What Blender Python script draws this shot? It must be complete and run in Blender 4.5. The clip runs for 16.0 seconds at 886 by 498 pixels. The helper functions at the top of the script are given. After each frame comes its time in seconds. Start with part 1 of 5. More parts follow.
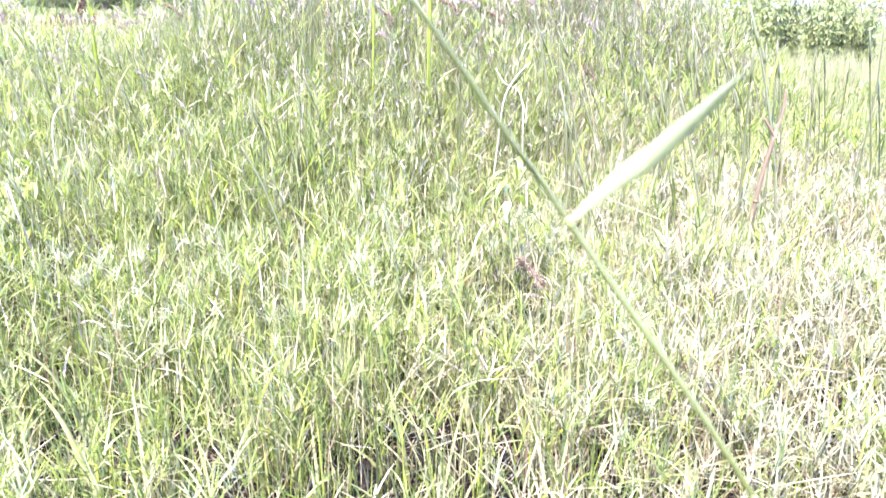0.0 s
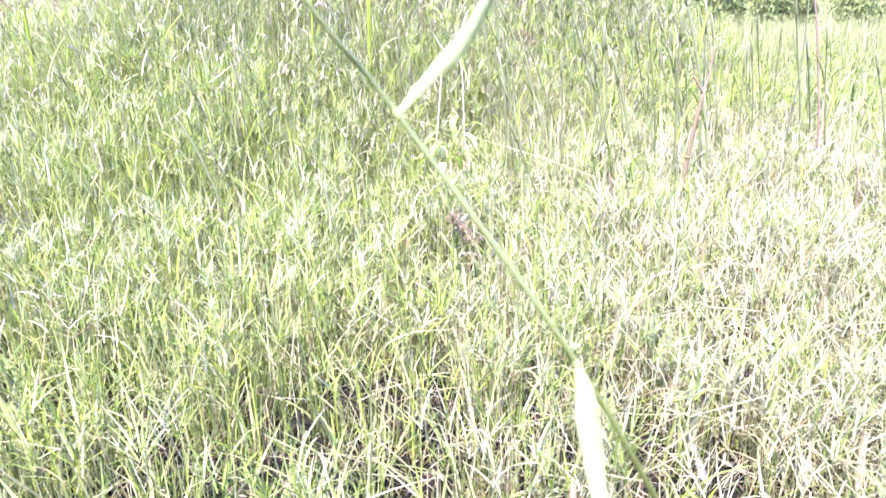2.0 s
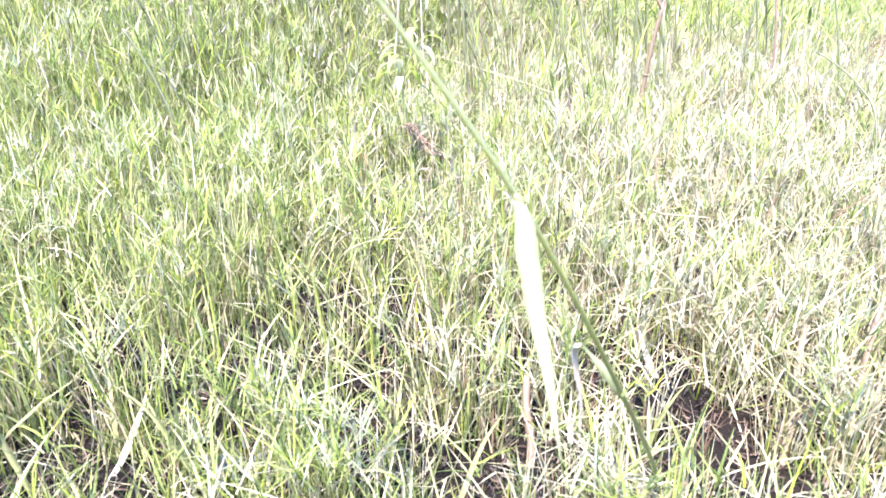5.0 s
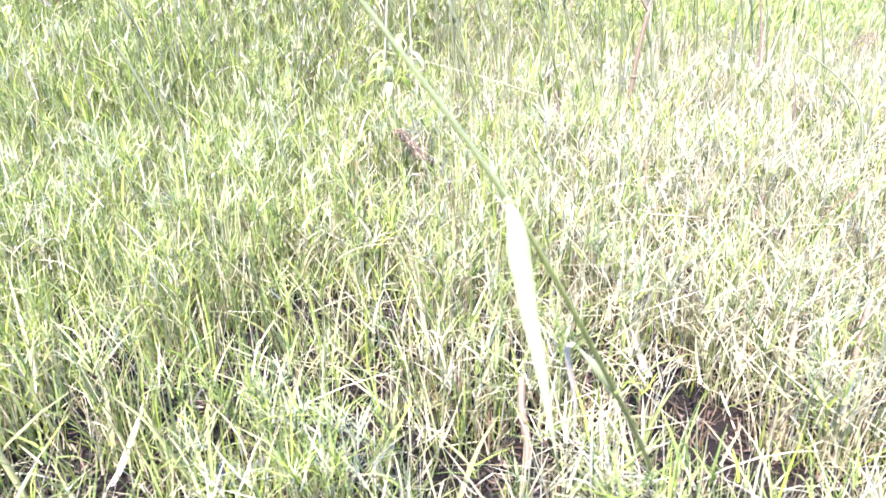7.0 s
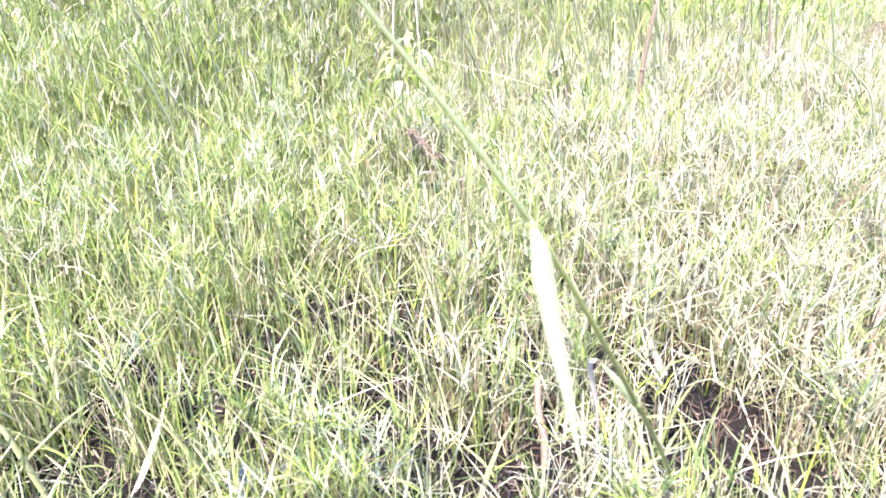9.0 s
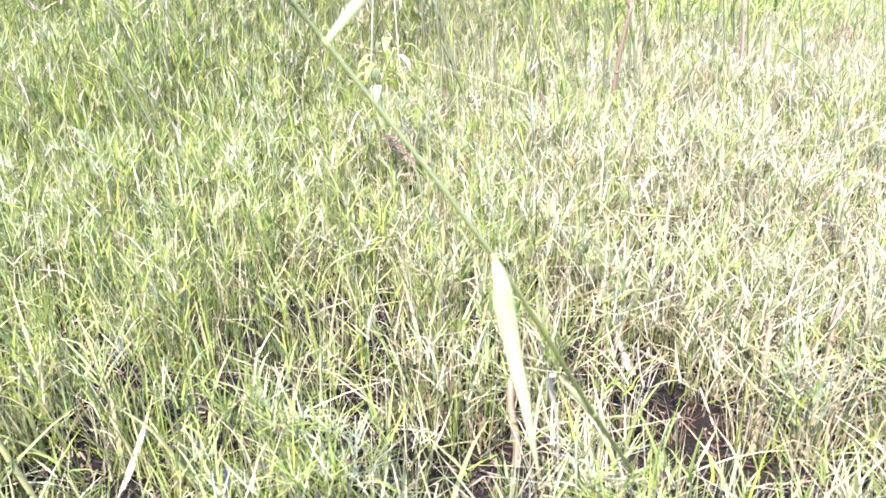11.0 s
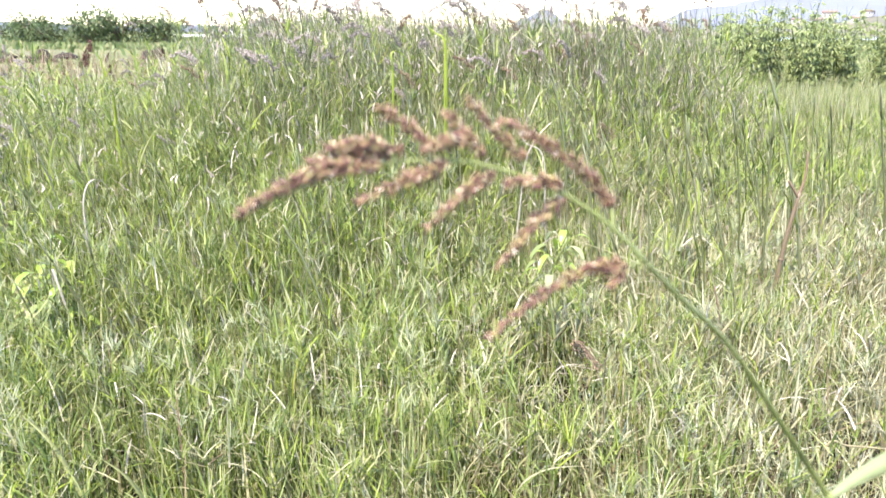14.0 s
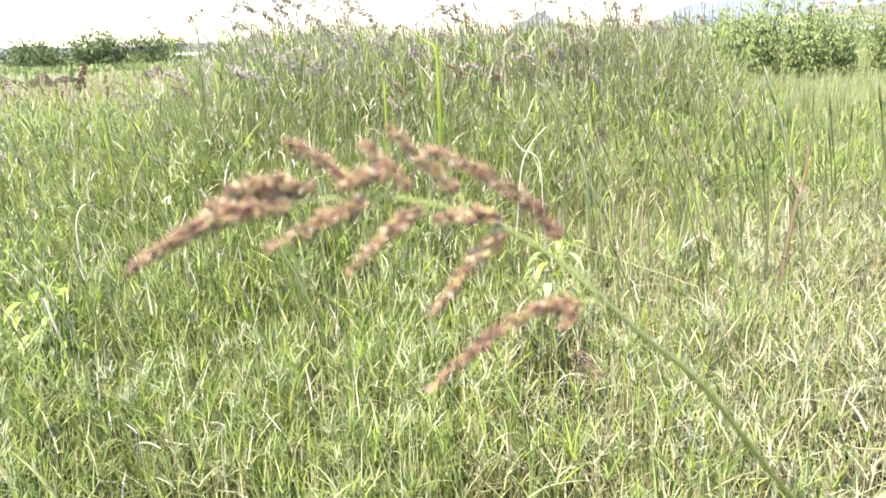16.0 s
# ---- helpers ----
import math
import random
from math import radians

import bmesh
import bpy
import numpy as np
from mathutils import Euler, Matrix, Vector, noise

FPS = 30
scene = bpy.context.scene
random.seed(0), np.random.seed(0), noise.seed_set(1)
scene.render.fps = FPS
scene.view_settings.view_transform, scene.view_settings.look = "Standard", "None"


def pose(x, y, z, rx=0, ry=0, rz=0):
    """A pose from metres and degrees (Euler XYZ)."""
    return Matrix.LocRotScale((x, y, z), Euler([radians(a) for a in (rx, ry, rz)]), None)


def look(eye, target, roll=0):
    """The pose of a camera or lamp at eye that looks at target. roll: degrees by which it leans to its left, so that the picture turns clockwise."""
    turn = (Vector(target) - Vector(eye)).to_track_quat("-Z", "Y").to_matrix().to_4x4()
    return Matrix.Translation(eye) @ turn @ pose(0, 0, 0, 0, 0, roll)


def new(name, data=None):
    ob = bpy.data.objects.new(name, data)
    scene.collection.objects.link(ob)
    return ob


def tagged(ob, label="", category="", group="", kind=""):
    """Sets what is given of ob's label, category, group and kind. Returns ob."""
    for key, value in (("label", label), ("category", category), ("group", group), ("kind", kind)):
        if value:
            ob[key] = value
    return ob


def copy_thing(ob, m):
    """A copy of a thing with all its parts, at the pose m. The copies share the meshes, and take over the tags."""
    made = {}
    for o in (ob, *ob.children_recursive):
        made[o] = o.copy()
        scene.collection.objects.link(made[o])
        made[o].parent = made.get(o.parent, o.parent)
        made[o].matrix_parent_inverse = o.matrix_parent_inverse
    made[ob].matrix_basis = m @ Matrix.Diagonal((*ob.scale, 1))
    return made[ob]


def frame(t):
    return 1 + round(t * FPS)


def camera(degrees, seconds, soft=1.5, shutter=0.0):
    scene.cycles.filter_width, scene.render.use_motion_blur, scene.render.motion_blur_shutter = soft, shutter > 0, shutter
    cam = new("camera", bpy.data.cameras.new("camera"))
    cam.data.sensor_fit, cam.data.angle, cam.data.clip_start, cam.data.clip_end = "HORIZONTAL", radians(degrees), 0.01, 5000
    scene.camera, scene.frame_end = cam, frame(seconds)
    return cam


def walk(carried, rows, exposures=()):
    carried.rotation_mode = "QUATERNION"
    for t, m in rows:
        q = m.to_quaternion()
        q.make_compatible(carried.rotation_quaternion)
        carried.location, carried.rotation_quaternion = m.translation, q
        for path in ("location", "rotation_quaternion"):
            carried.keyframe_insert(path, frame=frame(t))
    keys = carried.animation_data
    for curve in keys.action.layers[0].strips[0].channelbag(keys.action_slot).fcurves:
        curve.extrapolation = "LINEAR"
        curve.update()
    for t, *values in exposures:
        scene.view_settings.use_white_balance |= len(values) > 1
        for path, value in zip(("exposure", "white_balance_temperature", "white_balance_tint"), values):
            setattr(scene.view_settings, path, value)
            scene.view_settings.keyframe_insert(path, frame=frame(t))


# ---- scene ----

import itertools

# ================= camera and its walk =================
cam = camera(60, 16.0, soft=1.6)
cam.data.dof.use_dof, cam.data.dof.focus_distance, cam.data.dof.aperture_fstop = True, 2.20, 11.0
PATH = [
    (0, look((-0.0032, 0.0435, 0.8473), (-0.0094, 1.9598, 0.2447), 1.44)),
    (0.5, look((0.0333, 0.0478, 0.8586), (0.0443, 1.9640, 0.2557), 0.97)),
    (1, look((0.0318, 0.0332, 0.8603), (0.0737, 1.9485, 0.2561), 1.03)),
    (1.5, look((0.0455, 0.0131, 0.8334), (0.1158, 1.9216, 0.2237), 0.79)),
    (2, look((0.0633, -0.0011, 0.8127), (0.1529, 1.8881, 0.1622), 0.35)),
    (2.5, look((0.0670, -0.0157, 0.7907), (0.1821, 1.8477, 0.0734), -0.22)),
    (3, look((0.0791, -0.0230, 0.7667), (0.2167, 1.8162, -0.0070), -0.44)),
    (5.5, look((0.0730, -0.0301, 0.7617), (0.2603, 1.7920, -0.0412), 1.05)),
    (6, look((0.0739, -0.0335, 0.7638), (0.2735, 1.7868, -0.0404), 0.54)),
    (6.5, look((0.0743, -0.0360, 0.7617), (0.2754, 1.7860, -0.0381), 0.06)),
    (7, look((0.0723, -0.0366, 0.7645), (0.2749, 1.7892, -0.0263), 0.07)),
    (7.5, look((0.0691, -0.0354, 0.7709), (0.2546, 1.7897, -0.0257), -0.04)),
    (8, look((0.0670, -0.0349, 0.7812), (0.2466, 1.7802, -0.0392), 0.01)),
    (8.5, look((0.0631, -0.0330, 0.7846), (0.2401, 1.7921, -0.0139), -0.98)),
    (9, look((0.0625, -0.0326, 0.7857), (0.2431, 1.7851, -0.0288), -1.07)),
    (9.2, look((0.0626, -0.0359, 0.7822), (0.2676, 1.7868, -0.0152), -0.79)),
    (11.3, look((0.0677, -0.0642, 0.8294), (0.3037, 1.7368, -0.0078), -0.37)),
    (11.5, look((0.0427, -0.0426, 0.8347), (0.2844, 1.7674, 0.0189), -0.33)),
    (12, look((-0.0046, -0.0744, 0.9238), (0.1756, 1.7661, 0.1622), -1.30)),
    (12.5, look((-0.0653, -0.0458, 0.9572), (0.0461, 1.8338, 0.2831), -1.31)),
    (13, look((-0.1200, -0.0169, 0.9738), (-0.0379, 1.8830, 0.3546), -0.20)),
    (13.5, look((-0.1446, 0.0170, 0.9901), (-0.0893, 1.9354, 0.4276), 0.12)),
    (14, look((-0.1590, 0.0508, 0.9894), (-0.1266, 1.9748, 0.4440), 0.34)),
    (14.5, look((-0.1440, 0.0768, 0.9947), (-0.1227, 2.0022, 0.4540), -0.40)),
    (15, look((-0.1402, 0.1040, 0.9914), (-0.1378, 2.0270, 0.4419), -1.39)),
    (15.5, look((-0.1378, 0.0937, 0.9893), (-0.1213, 2.0220, 0.4590), -1.55)),
    (16, look((-0.1278, 0.0886, 0.9930), (-0.1125, 2.0174, 0.4644), -2.17)),
]
EXPOSURES = [(0, 3.40, 6250, 33), (3, 3.38, 6250, 32), (9.2, 3.35, 6250, 32), (11.3, 3.11, 6550, 28), (12.0, 2.94, 6600, 24), (12.6, 2.72, 6700, 21), (13.4, 2.60, 6900, 18), (14.5, 2.60, 7000, 17), (15.2, 2.62, 7300, 14), (16.0, 2.68, 7500, 11)]
walk(cam, PATH, EXPOSURES)

# ================= sky and sun =================
SUN_ELEVATION, SUN_AZIMUTH = radians(60), radians(-152)   # azimuth from +y towards +x
world = bpy.data.worlds.new("sky")
scene.world = world
world.use_nodes = True
wn = world.node_tree.nodes
sky = wn.new("ShaderNodeTexSky")
sky.sky_type, sky.sun_disc = "NISHITA", False
sky.sun_elevation, sky.sun_rotation = SUN_ELEVATION, SUN_AZIMUTH
sky.air_density, sky.dust_density, sky.ozone_density = 1.0, 0.25, 1.6
wn["Background"].inputs["Strength"].default_value = 0.15
world.node_tree.links.new(sky.outputs[0], wn["Background"].inputs["Color"])
sun = new("sun", bpy.data.lights.new("sun", "SUN"))
sun.data.energy, sun.data.angle, sun.data.color = 3.5, radians(0.53), (1.0, 0.94, 0.83)
sun_from = Vector((math.sin(SUN_AZIMUTH) * math.cos(SUN_ELEVATION), math.cos(SUN_AZIMUTH) * math.cos(SUN_ELEVATION), math.sin(SUN_ELEVATION)))
sun.matrix_world = look(sun_from * 50, (0, 0, 0))


# ================= materials =================
def shader(name):
    m = bpy.data.materials.new(name)
    m.use_nodes = True
    return m, m.node_tree.nodes, m.node_tree.links, m.node_tree.nodes["Principled BSDF"]


def ramp_of(nodes, stops):
    r = nodes.new("ShaderNodeValToRGB")
    e = r.color_ramp.elements
    while len(e) < len(stops):
        e.new(0.5)
    for el, (p, c) in zip(e, stops):
        el.position, el.color = p, (*c, 1)
    return r


def plant_material(name, stops, rough=0.45, translucent=0.3, specular=0.5, grain=60.0, source="island"):
    """Leaf or straw: hue varies piece by piece and, faintly, along the surface; some light passes through."""
    m, nodes, links, bsdf = shader(name)
    pick = nodes.new("ShaderNodeNewGeometry") if source == "island" else nodes.new("ShaderNodeObjectInfo")
    out = pick.outputs["Random Per Island"] if source == "island" else pick.outputs["Random"]
    r = ramp_of(nodes, stops)
    links.new(out, r.inputs[0])
    tc = nodes.new("ShaderNodeTexCoord")
    n = nodes.new("ShaderNodeTexNoise")
    n.inputs["Scale"].default_value, n.inputs["Detail"].default_value = grain, 3
    links.new(tc.outputs["Object"], n.inputs["Vector"])
    hsv = nodes.new("ShaderNodeHueSaturation")
    mr = nodes.new("ShaderNodeMapRange")
    mr.inputs["To Min"].default_value, mr.inputs["To Max"].default_value = 0.82, 1.18
    links.new(n.outputs["Fac"], mr.inputs[0])
    links.new(mr.outputs[0], hsv.inputs["Value"])
    links.new(r.outputs[0], hsv.inputs["Color"])
    links.new(hsv.outputs[0], bsdf.inputs["Base Color"])
    bsdf.inputs["Roughness"].default_value = rough
    bsdf.inputs["Specular IOR Level"].default_value = specular
    if translucent:
        tr = nodes.new("ShaderNodeBsdfTranslucent")
        links.new(hsv.outputs[0], tr.inputs["Color"])
        mix = nodes.new("ShaderNodeMixShader")
        mix.inputs[0].default_value = translucent
        links.new(bsdf.outputs[0], mix.inputs[1])
        links.new(tr.outputs[0], mix.inputs[2])
        links.new(mix.outputs[0], nodes["Material Output"].inputs[0])
    return m


def rough_material(name, stops, scale=8.0, rough=0.9, bump=0.5, bump_scale=40.0, specular=0.3):
    """Soil, rock, plaster: two scales of noise in colour, and relief."""
    m, nodes, links, bsdf = shader(name)
    tc = nodes.new("ShaderNodeTexCoord")
    n1, n2 = nodes.new("ShaderNodeTexNoise"), nodes.new("ShaderNodeTexNoise")
    n1.inputs["Scale"].default_value, n1.inputs["Detail"].default_value = scale, 8
    n2.inputs["Scale"].default_value, n2.inputs["Detail"].default_value = bump_scale, 6
    r = ramp_of(nodes, stops)
    for a in (n1, n2):
        links.new(tc.outputs["Object"], a.inputs["Vector"])
    links.new(n1.outputs["Fac"], r.inputs[0])
    links.new(r.outputs[0], bsdf.inputs["Base Color"])
    b = nodes.new("ShaderNodeBump")
    b.inputs["Strength"].default_value = bump
    b.inputs["Distance"].default_value = 0.02
    links.new(n2.outputs["Fac"], b.inputs["Height"])
    links.new(b.outputs[0], bsdf.inputs["Normal"])
    bsdf.inputs["Roughness"].default_value = rough
    bsdf.inputs["Specular IOR Level"].default_value = specular
    return m


GREEN = plant_material("green_blades", [(0.0, (0.038, 0.066, 0.018)), (0.18, (0.105, 0.150, 0.038)), (0.40, (0.170, 0.222, 0.066)), (0.55, (0.140, 0.192, 0.045)), (0.68, (0.215, 0.280, 0.034)), (0.80, (0.235, 0.272, 0.105)), (0.92, (0.280, 0.305, 0.145)), (1.0, (0.40, 0.385, 0.27))], rough=0.55, translucent=0.48, specular=0.22)
STRAW = plant_material("straw_blades", [(0.0, (0.10, 0.06, 0.038)), (0.10, (0.18, 0.155, 0.090)), (0.30, (0.240, 0.238, 0.130)), (0.70, (0.305, 0.305, 0.195)), (1.0, (0.41, 0.41, 0.30))], rough=0.6, translucent=0.42, specular=0.2)
# Near-white ramp end puts the silver sun glints of glossy blades into colour.
TALL = plant_material("tall_blades", [(0.0, (0.030, 0.052, 0.016)), (0.20, (0.090, 0.128, 0.034)), (0.38, (0.165, 0.215, 0.068)), (0.52, (0.125, 0.170, 0.040)), (0.64, (0.240, 0.300, 0.040)), (0.75, (0.190, 0.235, 0.085)), (0.86, (0.300, 0.315, 0.190)), (0.94, (0.36, 0.33, 0.255)), (1.0, (0.54, 0.50, 0.44))], rough=0.45, translucent=0.44, specular=0.32)
SILVER = plant_material("silvery_shoots", [(0.0, (0.19, 0.24, 0.105)), (0.5, (0.25, 0.285, 0.165)), (1.0, (0.31, 0.33, 0.225))], rough=0.5, translucent=0.42, specular=0.25)
LIME = plant_material("lime_blades", [(0.0, (0.13, 0.19, 0.028)), (0.6, (0.18, 0.235, 0.034)), (1.0, (0.24, 0.24, 0.05))], rough=0.5, translucent=0.35, specular=0.25)
PINKHEAD = plant_material("pinkish_heads", [(0.0, (0.14, 0.105, 0.095)), (0.4, (0.22, 0.175, 0.16)), (0.7, (0.26, 0.235, 0.215)), (1.0, (0.36, 0.33, 0.31))], rough=0.7, translucent=0.25)
STUBS = plant_material("brown_stubs", [(0.0, (0.08, 0.05, 0.034)), (0.30, (0.15, 0.115, 0.070)), (0.65, (0.22, 0.205, 0.125)), (1.0, (0.34, 0.33, 0.23))], rough=0.6, translucent=0.3, specular=0.2)
LITTER = plant_material("litter", [(0.0, (0.014, 0.009, 0.006)), (0.5, (0.032, 0.020, 0.013)), (0.85, (0.075, 0.050, 0.032)), (1.0, (0.20, 0.17, 0.12))], rough=0.6, translucent=0.1)
CULM = plant_material("culms", [(0.0, (0.022, 0.036, 0.014)), (0.5, (0.050, 0.066, 0.024)), (0.8, (0.085, 0.075, 0.04)), (1.0, (0.15, 0.105, 0.075))], rough=0.45, translucent=0.0)
PALE = plant_material("pale_blades", [(0.0, (0.126, 0.165, 0.052)), (0.5, (0.194, 0.221, 0.088)), (0.85, (0.268, 0.268, 0.139)), (1.0, (0.357, 0.330, 0.206))], rough=0.55, translucent=0.46, specular=0.22)
FARBLADE = plant_material("far_blades", [(0.0, (0.040, 0.065, 0.018)), (0.30, (0.15, 0.19, 0.065)), (0.6, (0.24, 0.265, 0.11)), (0.85, (0.36, 0.355, 0.21)), (0.93, (0.44, 0.42, 0.30)), (1.0, (0.20, 0.14, 0.09))], rough=0.6, translucent=0.4, specular=0.2)
MEADOW = plant_material("meadow_blades", [(0.0, (0.06, 0.10, 0.03)), (0.5, (0.10, 0.14, 0.04)), (1.0, (0.20, 0.19, 0.09))], rough=0.6, translucent=0.25)
BROADLEAF = plant_material("broad_leaves", [(0.0, (0.13, 0.175, 0.060)), (0.6, (0.20, 0.25, 0.095)), (1.0, (0.28, 0.31, 0.17))], rough=0.5, translucent=0.5, specular=0.35)
YOUNGLEAF = plant_material("young_leaves", [(0.0, (0.16, 0.25, 0.035)), (0.6, (0.23, 0.31, 0.05)), (1.0, (0.29, 0.34, 0.08))], rough=0.35, translucent=0.4, specular=0.6)
SHRUBLEAF = plant_material("shrub_leaves", [(0.0, (0.03, 0.055, 0.018)), (0.6, (0.05, 0.085, 0.025)), (1.0, (0.09, 0.12, 0.04))], rough=0.5, translucent=0.2)
RUST = plant_material("rust_heads", [(0.0, (0.075, 0.040, 0.034)), (0.5, (0.12, 0.072, 0.060)), (1.0, (0.20, 0.14, 0.12))], rough=0.7, translucent=0.15)
DARKRED = plant_material("dark_red_heads", [(0.0, (0.035, 0.010, 0.008)), (0.6, (0.075, 0.026, 0.018)), (1.0, (0.14, 0.06, 0.045))], rough=0.7, translucent=0.1)
RUSTGRASS = plant_material("feathery_grass", [(0.0, (0.10, 0.055, 0.035)), (0.5, (0.19, 0.13, 0.085)), (1.0, (0.28, 0.23, 0.15))], rough=0.7, translucent=0.25)
BROWNHEAD = plant_material("brown_heads", [(0.0, (0.055, 0.034, 0.022)), (0.5, (0.10, 0.064, 0.040)), (1.0, (0.19, 0.135, 0.09))], rough=0.75, translucent=0.15)
GREYHEAD = plant_material("grey_heads", [(0.0, (0.07, 0.06, 0.058)), (0.5, (0.15, 0.13, 0.122)), (1.0, (0.28, 0.25, 0.235))], rough=0.7, translucent=0.2)
SPIKELET = plant_material("spikelets", [(0.0, (0.042, 0.015, 0.012)), (0.3, (0.100, 0.044, 0.035)), (0.55, (0.160, 0.082, 0.060)), (0.72, (0.22, 0.140, 0.080)), (0.85, (0.22, 0.185, 0.070)), (0.95, (0.34, 0.28, 0.18)), (1.0, (0.55, 0.46, 0.38))], rough=0.5, translucent=0.12, grain=900)
STEM = plant_material("hero_stem", [(0.0, (0.066, 0.082, 0.024)), (1.0, (0.066, 0.082, 0.024))], rough=0.38, translucent=0.0, grain=250)
RACHIS = plant_material("rachis", [(0.0, (0.12, 0.145, 0.045)), (1.0, (0.12, 0.145, 0.045))], rough=0.45, translucent=0.0, grain=300)
HEROLEAF = plant_material("hero_leaf", [(0.0, (0.255, 0.30, 0.16)), (1.0, (0.255, 0.30, 0.16))], rough=0.42, translucent=0.45, specular=0.7, grain=120)
DRYLEAF = plant_material("dry_leaf", [(0.0, (0.20, 0.175, 0.145)), (0.5, (0.28, 0.255, 0.215)), (1.0, (0.38, 0.35, 0.305))], rough=0.55, translucent=0.2, grain=150)
STUBBLE = plant_material("stubble", [(0.0, (0.080, 0.054, 0.033)), (0.5, (0.100, 0.072, 0.043)), (1.0, (0.090, 0.080, 0.038))], rough=0.6, translucent=0.0, grain=120, source="object")
BARK = rough_material("bark", [(0.3, (0.08, 0.06, 0.045)), (0.7, (0.16, 0.12, 0.09))], 12)
# Damp soil, coloured darker still to hold the shade in the grass gaps.
SOIL = rough_material("wet_soil_with_shade", [(0.25, (0.0026, 0.0023, 0.0019)), (0.55, (0.0052, 0.0042, 0.0032)), (0.8, (0.014, 0.0105, 0.0075))], 5.0, 0.8, 0.9, 55.0, 0.12)
soil_nodes, soil_links = SOIL.node_tree.nodes, SOIL.node_tree.links
soil_bsdf = soil_nodes["Principled BSDF"]
soil_ramp = soil_bsdf.inputs["Base Color"].links[0].from_socket
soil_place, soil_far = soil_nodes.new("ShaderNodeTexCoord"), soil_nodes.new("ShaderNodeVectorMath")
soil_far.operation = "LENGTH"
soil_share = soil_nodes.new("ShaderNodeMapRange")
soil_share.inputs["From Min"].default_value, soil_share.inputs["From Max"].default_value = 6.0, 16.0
soil_turf = ramp_of(soil_nodes, [(0.3, (0.06, 0.075, 0.025)), (0.55, (0.10, 0.11, 0.045)), (0.75, (0.15, 0.13, 0.07))])
soil_noise, soil_mix = soil_nodes.new("ShaderNodeTexNoise"), soil_nodes.new("ShaderNodeMix")
soil_noise.inputs["Scale"].default_value, soil_noise.inputs["Detail"].default_value = 0.35, 9
soil_mix.data_type = "RGBA"
soil_links.new(soil_place.outputs["Object"], soil_far.inputs[0])
soil_links.new(soil_place.outputs["Object"], soil_noise.inputs["Vector"])
soil_links.new(soil_far.outputs["Value"], soil_share.inputs[0])
soil_links.new(soil_noise.outputs["Fac"], soil_turf.inputs[0])
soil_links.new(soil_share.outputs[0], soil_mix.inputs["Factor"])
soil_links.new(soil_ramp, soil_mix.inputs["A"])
soil_xyz, soil_dry = soil_nodes.new("ShaderNodeSeparateXYZ"), soil_nodes.new("ShaderNodeMix")
soil_edge, soil_side = soil_nodes.new("ShaderNodeMapRange"), soil_nodes.new("ShaderNodeMath")
soil_side.operation, soil_side.inputs[1].default_value, soil_side.inputs[2].default_value = "MULTIPLY_ADD", 0.42, 0.0
soil_edge.inputs["From Min"].default_value, soil_edge.inputs["From Max"].default_value = 0.0, -3.0
soil_dry.data_type = "RGBA"
soil_dry.inputs["B"].default_value = (0.095, 0.100, 0.055, 1)
soil_links.new(soil_place.outputs["Object"], soil_xyz.inputs[0])
soil_links.new(soil_xyz.outputs["Y"], soil_side.inputs[0])
soil_links.new(soil_xyz.outputs["X"], soil_side.inputs[2])
soil_links.new(soil_side.outputs[0], soil_edge.inputs[0])
soil_links.new(soil_edge.outputs[0], soil_dry.inputs["Factor"])
soil_links.new(soil_turf.outputs[0], soil_dry.inputs["A"])
soil_links.new(soil_dry.outputs["Result"], soil_mix.inputs["B"])
soil_links.new(soil_mix.outputs["Result"], soil_bsdf.inputs["Base Color"])
CLOD = rough_material("dark_clods", [(0.3, (0.010, 0.008, 0.007)), (0.7, (0.030, 0.023, 0.018))], 3.0, 0.9, 0.8, 9.0)
# Aerial haze is put into this pale blue base colour.
HILL = rough_material("haze_tinted_hill", [(0.3, (0.095, 0.108, 0.150)), (0.7, (0.115, 0.13, 0.17))], 0.01, 1.0, 0.0, 0.1, 0.0)
BANK = rough_material("far_bank", [(0.3, (0.055, 0.065, 0.045)), (0.55, (0.10, 0.09, 0.07)), (0.75, (0.16, 0.14, 0.12))], 0.06, 0.9, 0.1, 0.5)
PLASTER = rough_material("house_plaster", [(0.3, (0.32, 0.30, 0.28)), (0.7, (0.45, 0.43, 0.41))], 1.5, 0.85, 0.2, 20)
ROOF = rough_material("house_roof", [(0.3, (0.12, 0.085, 0.075)), (0.7, (0.18, 0.13, 0.115))], 2.0, 0.8, 0.3, 20)
DARKPANE = rough_material("window_pane", [(0.3, (0.03, 0.035, 0.04)), (0.7, (0.06, 0.065, 0.07))], 2.0, 0.15, 0.0, 20)

WATER, wnodes, wlinks, wb = shader("lake_water")
wb.inputs["Base Color"].default_value = (0.05, 0.065, 0.07, 1)
wb.inputs["Roughness"].default_value = 0.12
wnz, wbp = wnodes.new("ShaderNodeTexNoise"), wnodes.new("ShaderNodeBump")
wnz.inputs["Scale"].default_value, wbp.inputs["Strength"].default_value = 1.4, 0.25
wlinks.new(wnz.outputs["Fac"], wbp.inputs["Height"])
wlinks.new(wbp.outputs[0], wb.inputs["Normal"])


